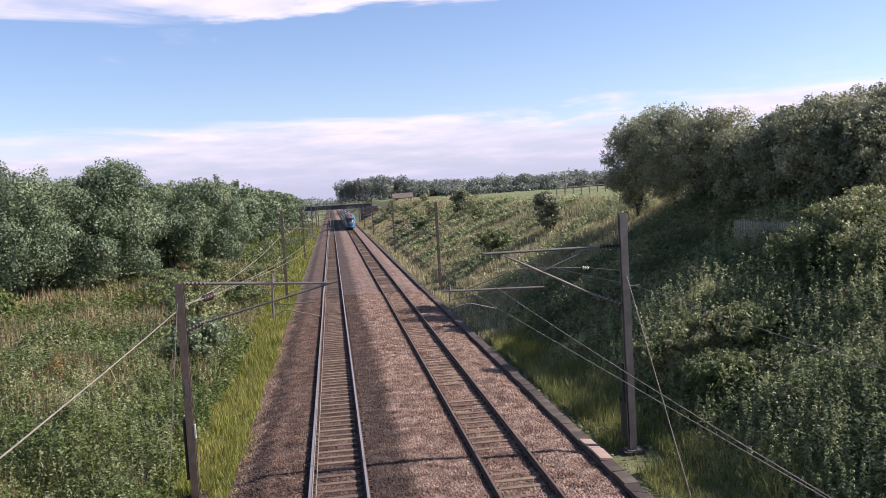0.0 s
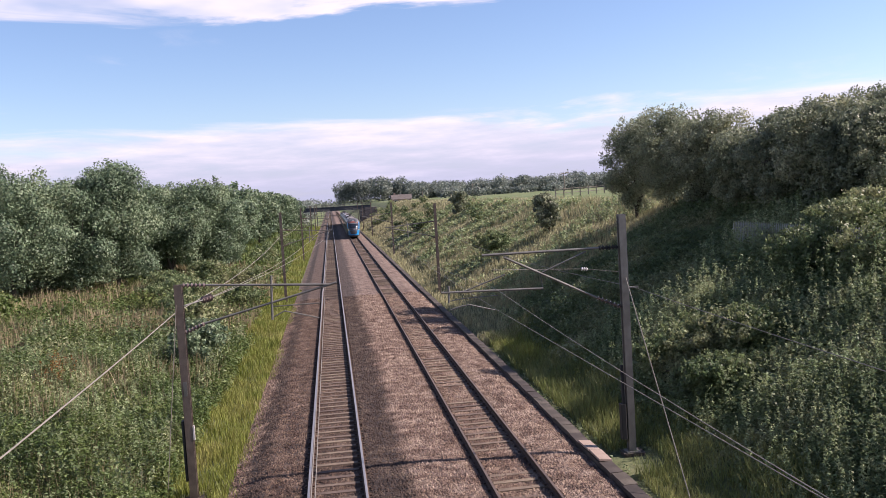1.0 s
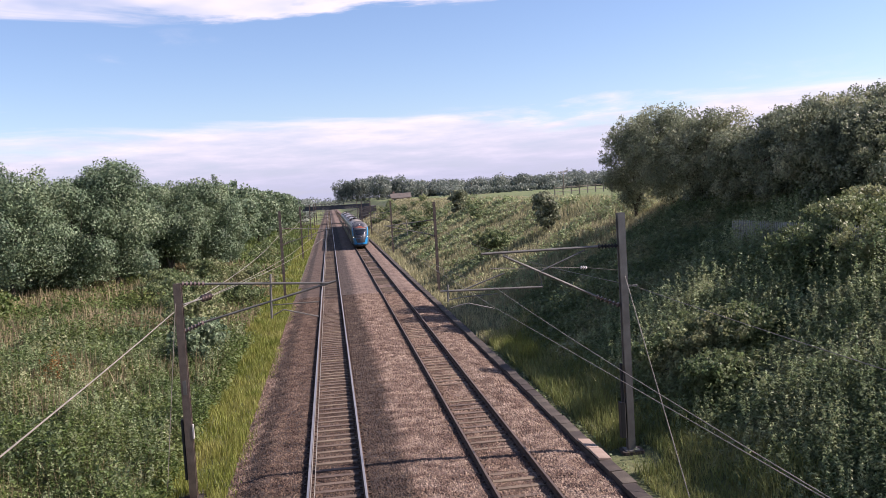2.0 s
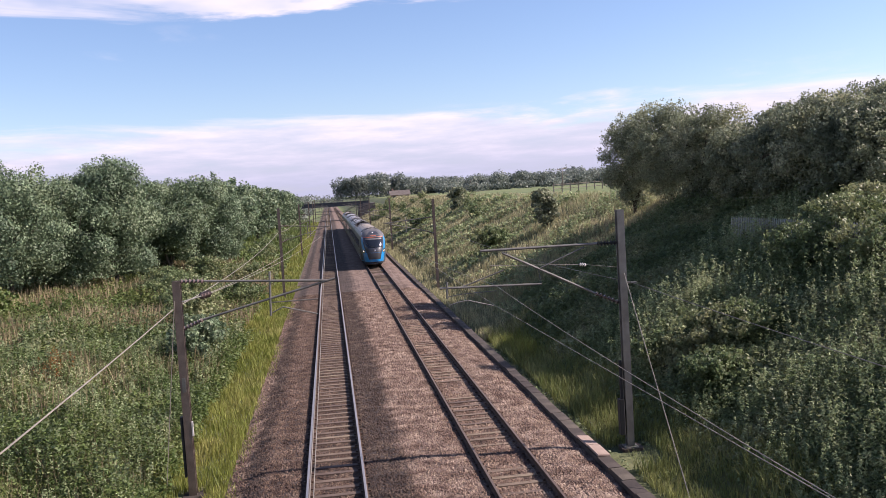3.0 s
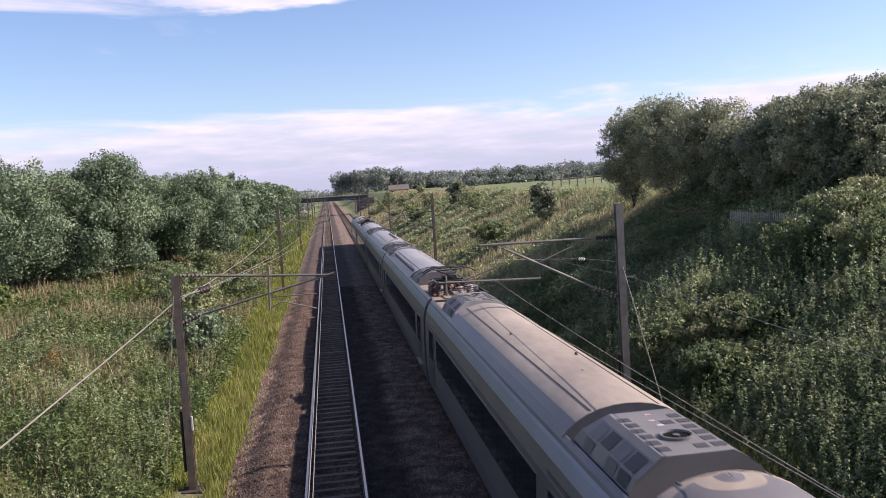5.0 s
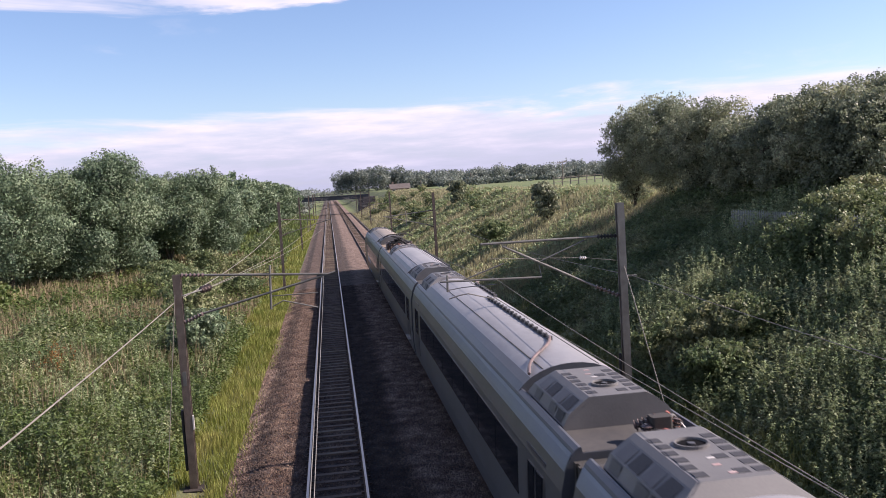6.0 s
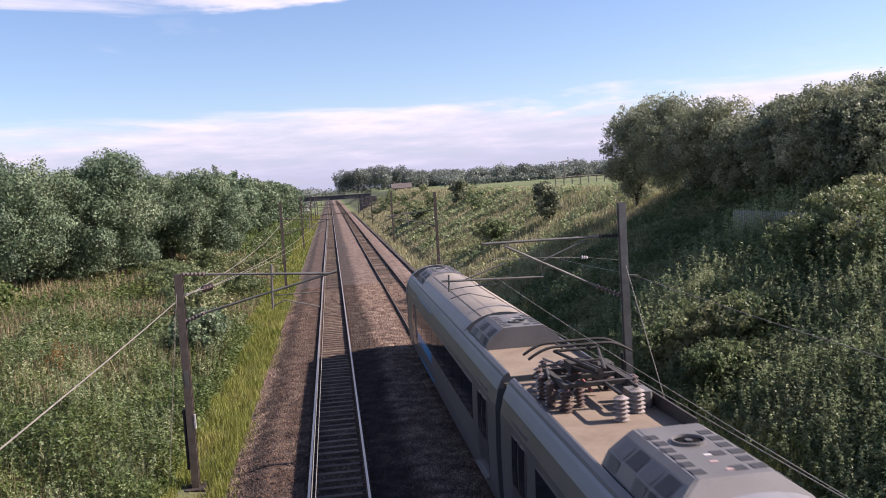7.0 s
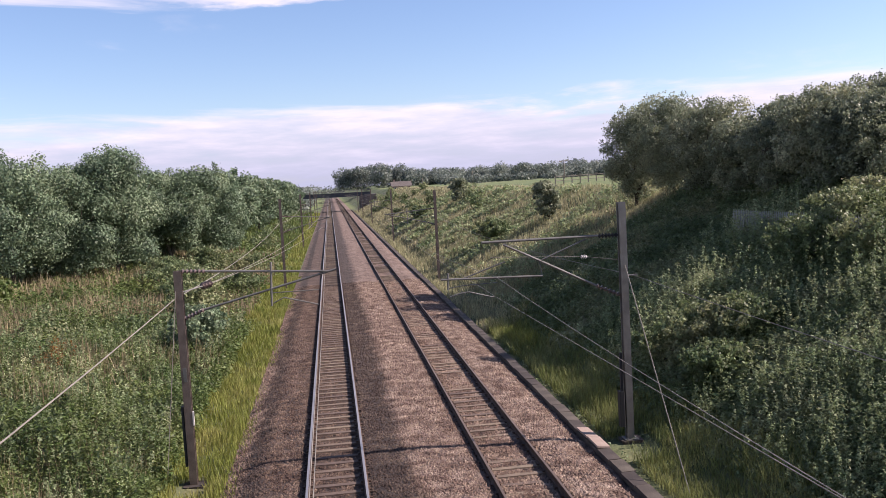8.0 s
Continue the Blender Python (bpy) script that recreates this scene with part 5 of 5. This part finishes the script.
    for yy, x in ((b - 11.2, 0.62),) if rear else ((a + 9.0, 0.05), (a + 10.6, 0.4), (a + 13.5, -0.35)):
        if front or rear:
            ant.add([(x - 0.03, yy, 3.70), (x + 0.03, yy, 3.70), (x + 0.03, yy + 0.22, 3.70), (x - 0.03, yy + 0.22, 3.70), (x - 0.015, yy + 0.12, 3.86), (x + 0.015, yy + 0.12, 3.86), (x + 0.015, yy + 0.2, 3.86), (x - 0.015, yy + 0.2, 3.86)],
                    [(0, 1, 2, 3), (4, 5, 6, 7), (0, 1, 5, 4), (1, 2, 6, 5), (2, 3, 7, 6), (3, 0, 4, 7)])
    if ant.v:
        part("roof_antenna", ant, M_UNDER, car)
    return car


def cab(car, at):
    """The nose of a driving car, built at the front and set at 'at'."""
    s = Shape()
    aa = np.linspace(-1, 1, 201)
    rows = [[nose_pt(float(q), z) for q in aa] for z in NOSE_Z]
    s.grid(rows)
    s.add([p for p in rows[0]], [tuple(range(len(rows[0])))])
    nose = part("cab_nose", s, M_BLUE, car, "bright blue rounded cab nose", smooth=True, at=at)
    nose_patch("roof_cap", -1.0, 1.0, 3.44, 3.8499, M_TROOF, nose, 0.008, 24, 12)
    nose_patch("screen_surround", -0.60, 0.60, 1.90, 3.08, M_MASK, nose, 0.009, 16, 10, "dark windscreen surround", taper=0.16)
    nose_patch("cab_dome", -0.97, 0.97, 3.06, 3.849, M_DOME, nose, 0.014, 20, 12, "grey cab roof dome", taper=0.2)
    nose_patch("orange_line", -0.56, 0.56, 3.00, 3.035, M_ORANGE, nose, 0.02, 14, 1)
    nose_patch("windscreen", -0.52, 0.52, 1.98, 2.97, M_GLASS, nose, 0.016, 14, 8, "large dark raked windscreen", taper=0.22)
    nose_patch("sun_blind", -0.40, 0.40, 2.78, 2.93, M_DOME, nose, 0.019, 10, 2, "pale blind behind the glass")
    nose_patch("front_panel", -0.50, 0.50, 1.50, 1.97, M_MASK, nose, 0.014, 14, 4, "dark grey front panel", taper=0.14)
    nose_patch("coupler_hatch", -0.385, 0.385, 0.82, 1.48, M_MASK, nose, 0.016, 14, 5, "dark grey coupler hatch", taper=0.2)
    nose_patch("display_panel", -0.33, 0.33, 3.10, 3.24, M_MASK, nose, 0.018, 8, 2)
    nose_patch("display_text", -0.12, 0.12, 3.15, 3.19, M_SIGNLED, nose, 0.024, 6, 1, "orange unreadable display bar")
    nose_patch("top_lamp_panel", -0.20, 0.20, 3.28, 3.58, M_MASK, nose, 0.016, 8, 4, "trapezoid lamp panel", taper=-0.6)
    nose_patch("top_lamp", -0.018, 0.018, 3.43, 3.45, M_LAMP, nose, 0.024, 3, 2)
    for k in (-1, 1):
        nose_patch("lamp_edge", k * 0.20, k * 0.22, 3.28, 3.58, M_POD, nose, 0.022, 2, 4, taper=-0.6)
        cl = nose_patch("headlight_cluster", k * 0.50, k * 0.72, 1.50, 1.80, M_GLASS, nose, 0.018, 6, 4, "dark headlight housing")
        nose_patch("headlight", k * 0.585, k * 0.63, 1.60, 1.70, M_LAMP, cl, 0.03, 3, 3)
        nose_patch("indicator_lamp", k * 0.50, k * 0.555, 1.53, 1.63, M_LAMPOFF, cl, 0.03, 3, 3)
        # grey skin over the blue nose side, standing in for its shade
        nose_patch("cab_side_shade_panel", k * 0.76, k * 1.0, 0.60, 3.10, M_SIDE, nose, 0.010, 24, 12, "grey cab side, shade put into its colour")
        nose_patch("cantrail_end", k * 0.84, k * 0.99, 3.12, 3.34, M_CANT, nose, 0.012, 4, 3)
    # plain star-shaped emblem
    st = Shape()
    c = nose_pt(0.02, 1.72, 0.035)
    ring = [(c.x + (0.11 if j % 2 == 0 else 0.042) * math.sin(j * math.pi / 5), c.y + 0.16 * ((0.11 if j % 2 == 0 else 0.042) * math.cos(j * math.pi / 5)), c.z + (0.11 if j % 2 == 0 else 0.042) * math.cos(j * math.pi / 5)) for j in range(10)]
    st.add([*ring, *[(x, y + 0.015, z) for x, y, z in ring]], [tuple(range(10))] + [(j, (j + 1) % 10, 10 + (j + 1) % 10, 10 + j) for j in range(10)])
    part("emblem", st, M_SILVER, nose, "silver star-shaped emblem")
    w = Shape().path([nose_pt(0.10, 1.93, 0.05), nose_pt(-0.12, 2.15, 0.06), nose_pt(-0.34, 2.42, 0.05)], 0.016).path([nose_pt(-0.34, 2.75, 0.035), nose_pt(-0.33, 2.42, 0.045), nose_pt(-0.22, 2.1, 0.035)], 0.012)
    part("wiper", w, M_DARK, nose, "black windscreen wiper")
    # lower fairing and coupler
    nose_patch("lower_fairing", -1.0, 1.0, 0.28, 0.56, M_UNDER, nose, 0.012, 24, 3, "black lower fairing")
    part("obstacle_deflector", Shape().prism([(-0.72, 0.22), (-0.76, 0.42), (0.76, 0.42), (0.72, 0.22)], 0.75, 1.5), M_UNDER, nose)
    part("coupler", Shape().box(-0.16, 0.16, 0.12, 1.0, 0.36, 0.62, 0.05).box(-0.28, 0.28, 0.05, 0.2, 0.32, 0.40), M_UNDER, nose, "grey coupler head")
    return nose


def build_train():
    train = tagged(new("passenger_train"), "five-car electric passenger train, silver-grey with blue cab ends", "train")
    cars = [coach(i, train) for i in range(5)]
    for c in cars:
        c.scale = (1.0, 1.0, 1.03)
    cab(cars[0], pose(0, 0, 0))
    cab(cars[4], pose(0, CAR[4][1], 0, 0, 0, 180))
    return train


TRAIN = build_train()

# ---- tracks: rails, sleepers, stones, trough lids ----
RAIL_FOOT = ((-0.07, -0.159), (-0.07, -0.148), (-0.012, -0.13), (-0.010, -0.045), (-0.035, -0.035), (-0.035, -0.006), (0.035, -0.006), (0.035, -0.035), (0.010, -0.045), (0.012, -0.13), (0.07, -0.148), (0.07, -0.159))


def build_track(name, label, cx, seed, bury):
    th = tagged(new(name), label, "railway track", kind="structure")
    for k in (-1, 1):
        x = cx + k * 0.7525
        r = part("rail", Shape().prism([(x + px, pz) for px, pz in RAIL_FOOT], -60, 900), M_RAIL, th, "rusty rail with polished head" if cx < 2 else "rusty rail with dull head")
        part("rail_head", Shape().prism([(x - 0.034, -0.0055), (x - 0.030, 0.0), (x + 0.030, 0.0), (x + 0.034, -0.0055)], -60, 900), M_HEAD if cx < 2 else M_DULL_HEAD, r)
    rng = np.random.default_rng(seed)
    w = 1.25
    sl = Shape().add([(-w, -0.11, -0.30), (w, -0.11, -0.30), (w, 0.11, -0.30), (-w, 0.11, -0.30), (-w, -0.09, -0.17), (w, -0.09, -0.17), (w, 0.09, -0.17), (-w, 0.09, -0.17)],
                     [(0, 1, 5, 4), (1, 2, 6, 5), (2, 3, 7, 6), (3, 0, 4, 7), (4, 5, 6, 7)]).mesh("sleeper")
    sl.materials.append(M_SLEEPER)
    clip = Shape()
    for k in (-1, 1):
        for q in (-1, 1):
            x = k * 0.7525 + q * 0.10
            clip.box(x - 0.035, x + 0.035, -0.05, 0.05, -0.17, -0.125)
    clip = clip.mesh("rail_clips")
    clip.materials.append(M_RAIL)
    pitch = 0.61
    for i in range(300):
        y = 12 + i * pitch + rng.normal(0, 0.012)
        low = bury * max(0.0, math.sin(i * 0.9 + 2) + math.sin(i * 0.37 + 1) - 0.2)
        s = part("sleeper", sl, None, th, at=pose(cx + rng.normal(0, 0.01), y, -min(low, 0.07) - rng.uniform(0, 0.012), 0, 0, rng.normal(0, 0.25)))
        if i < 90:
            part("rail_clip", clip, None, s, at=pose(0, 0, min(low, 0.07)))
    far = Shape()
    for i in range(300, 1000):
        y = 12 + i * pitch
        far.box(cx - w, cx + w, y - 0.1, y + 0.1, -0.26, -0.175)
    for i in range(1, 90):
        y = 12 - i * pitch
        far.box(cx - w, cx + w, y - 0.1, y + 0.1, -0.26, -0.175)
    tagged(part("sleepers", far, M_SLEEPER, th), kind="stuff")


build_track("track_old", "older track with close grimy sleepers", LEFT_X, 40, 0.0)
build_track("track_new", "newer track with sleepers partly buried in pink ballast", RIGHT_X, 41, 0.055)


def stones(name, label, n, x0, x1, y0, y1, mat, seed, size=0.026):
    """Loose broken stones, uneven lumps bedded in the ballast, thicker towards y0."""
    rng = np.random.default_rng(seed)
    x = rng.uniform(x0, x1, n)
    y = y0 + (y1 - y0) * rng.uniform(0, 1, n) ** 1.6
    keep = np.ones(n, bool)
    for c in (LEFT_X, RIGHT_X):
        for k in (-1, 1):
            keep &= np.abs(x - c - k * 0.7525) > 0.09
        keep &= ~((np.abs(x - c) < 0.70) & (np.abs((y - 12 + 0.305) % 0.61 - 0.305) < 0.085) & (c < 0))
    x, y = x[keep], y[keep]
    n = len(x)
    z = bed_z(x) + rng.uniform(0.0, 0.022, n)
    base = np.array([[1, 0, -0.25], [-1, 0, -0.25], [0, 1, -0.25], [0, -1, -0.25], [0, 0, 0.8]], float)
    V = base[None] * rng.uniform(0.6, 1.35, (n, 5, 1)) + rng.normal(0, 0.22, (n, 5, 3))
    t = rng.uniform(0, 6.28, n)
    c, s = np.cos(t)[:, None], np.sin(t)[:, None]
    V = np.stack([V[..., 0] * c - V[..., 1] * s, V[..., 0] * s + V[..., 1] * c, V[..., 2]], -1)
    V *= (size * rng.uniform(0.7, 1.4, n) * (1 + (y - y0) / 70))[:, None, None]
    V += np.stack([x, y, z], -1)[:, None]
    F = np.array([[0, 2, 4], [2, 1, 4], [1, 3, 4], [3, 0, 4]])
    F = (np.arange(n)[:, None, None] * 5 + F[None]).reshape(-1, 3)
    tagged(part(name, fast_mesh(name, V.reshape(-1, 3), F), mat), label, "ballast stones", kind="stuff")


stones("ballast_stones_new", "loose pinkish granite ballast stones", 85000, 1.7, 6.95, 15, 70, M_BED_STONE, 50, 0.031)
stones("ballast_stones_old", "loose grimy brown ballast stones", 72000, -3.75, 1.8, 15, 70, M_BED_STONE, 51, 0.029)


def build_trough():
    th = tagged(new("cable_trough"), "concrete cable trough with loose lids beside the ballast", "cable trough")
    part("trough_body", Shape().prism([(6.98, -0.7), (6.98, -0.17), (7.30, -0.17), (7.30, -0.7)], -40, 300), M_CONCRETE, th)
    rng = np.random.default_rng(60)
    lid = Shape().add([(-0.19, -0.495, 0), (0.19, -0.495, 0), (0.19, 0.495, 0), (-0.19, 0.495, 0), (-0.18, -0.485, 0.05), (0.18, -0.485, 0.05), (0.18, 0.485, 0.05), (-0.18, 0.485, 0.05)],
                      [(3, 2, 1, 0), (4, 5, 6, 7), (0, 1, 5, 4), (1, 2, 6, 5), (2, 3, 7, 6), (3, 0, 4, 7)]).mesh("trough_lid")
    lid.materials.append(M_CONCRETE)
    new_lid = lid.copy()
    new_lid.materials.clear()
    new_lid.materials.append(M_PALE_SLAB)
    for i in range(260):
        y = 10.5 + i
        pale = i in (13, 14)
        part("trough_lid", new_lid if pale else lid, None, th, "pale newer lid" if pale else "",
             at=pose(7.14 + rng.normal(0, 0.012), y, -0.168 + rng.uniform(0, 0.012) + (0.05 if pale else 0), rng.normal(0, 0.5), rng.normal(0, 0.8) + (5 if pale else 0), rng.normal(0, 0.7)))


build_trough()


# ---- what moves ----
def motions():
    speed, at_0 = 41.9, 215.85
    rows = [(t, pose(RIGHT_X, at_0 - speed * t, 0)) for t in (0.0, 1.0, 2.0, 3.0, 4.0, 5.0, 6.0, 7.0, 8.0)]
    walk(TRAIN, rows)


motions()
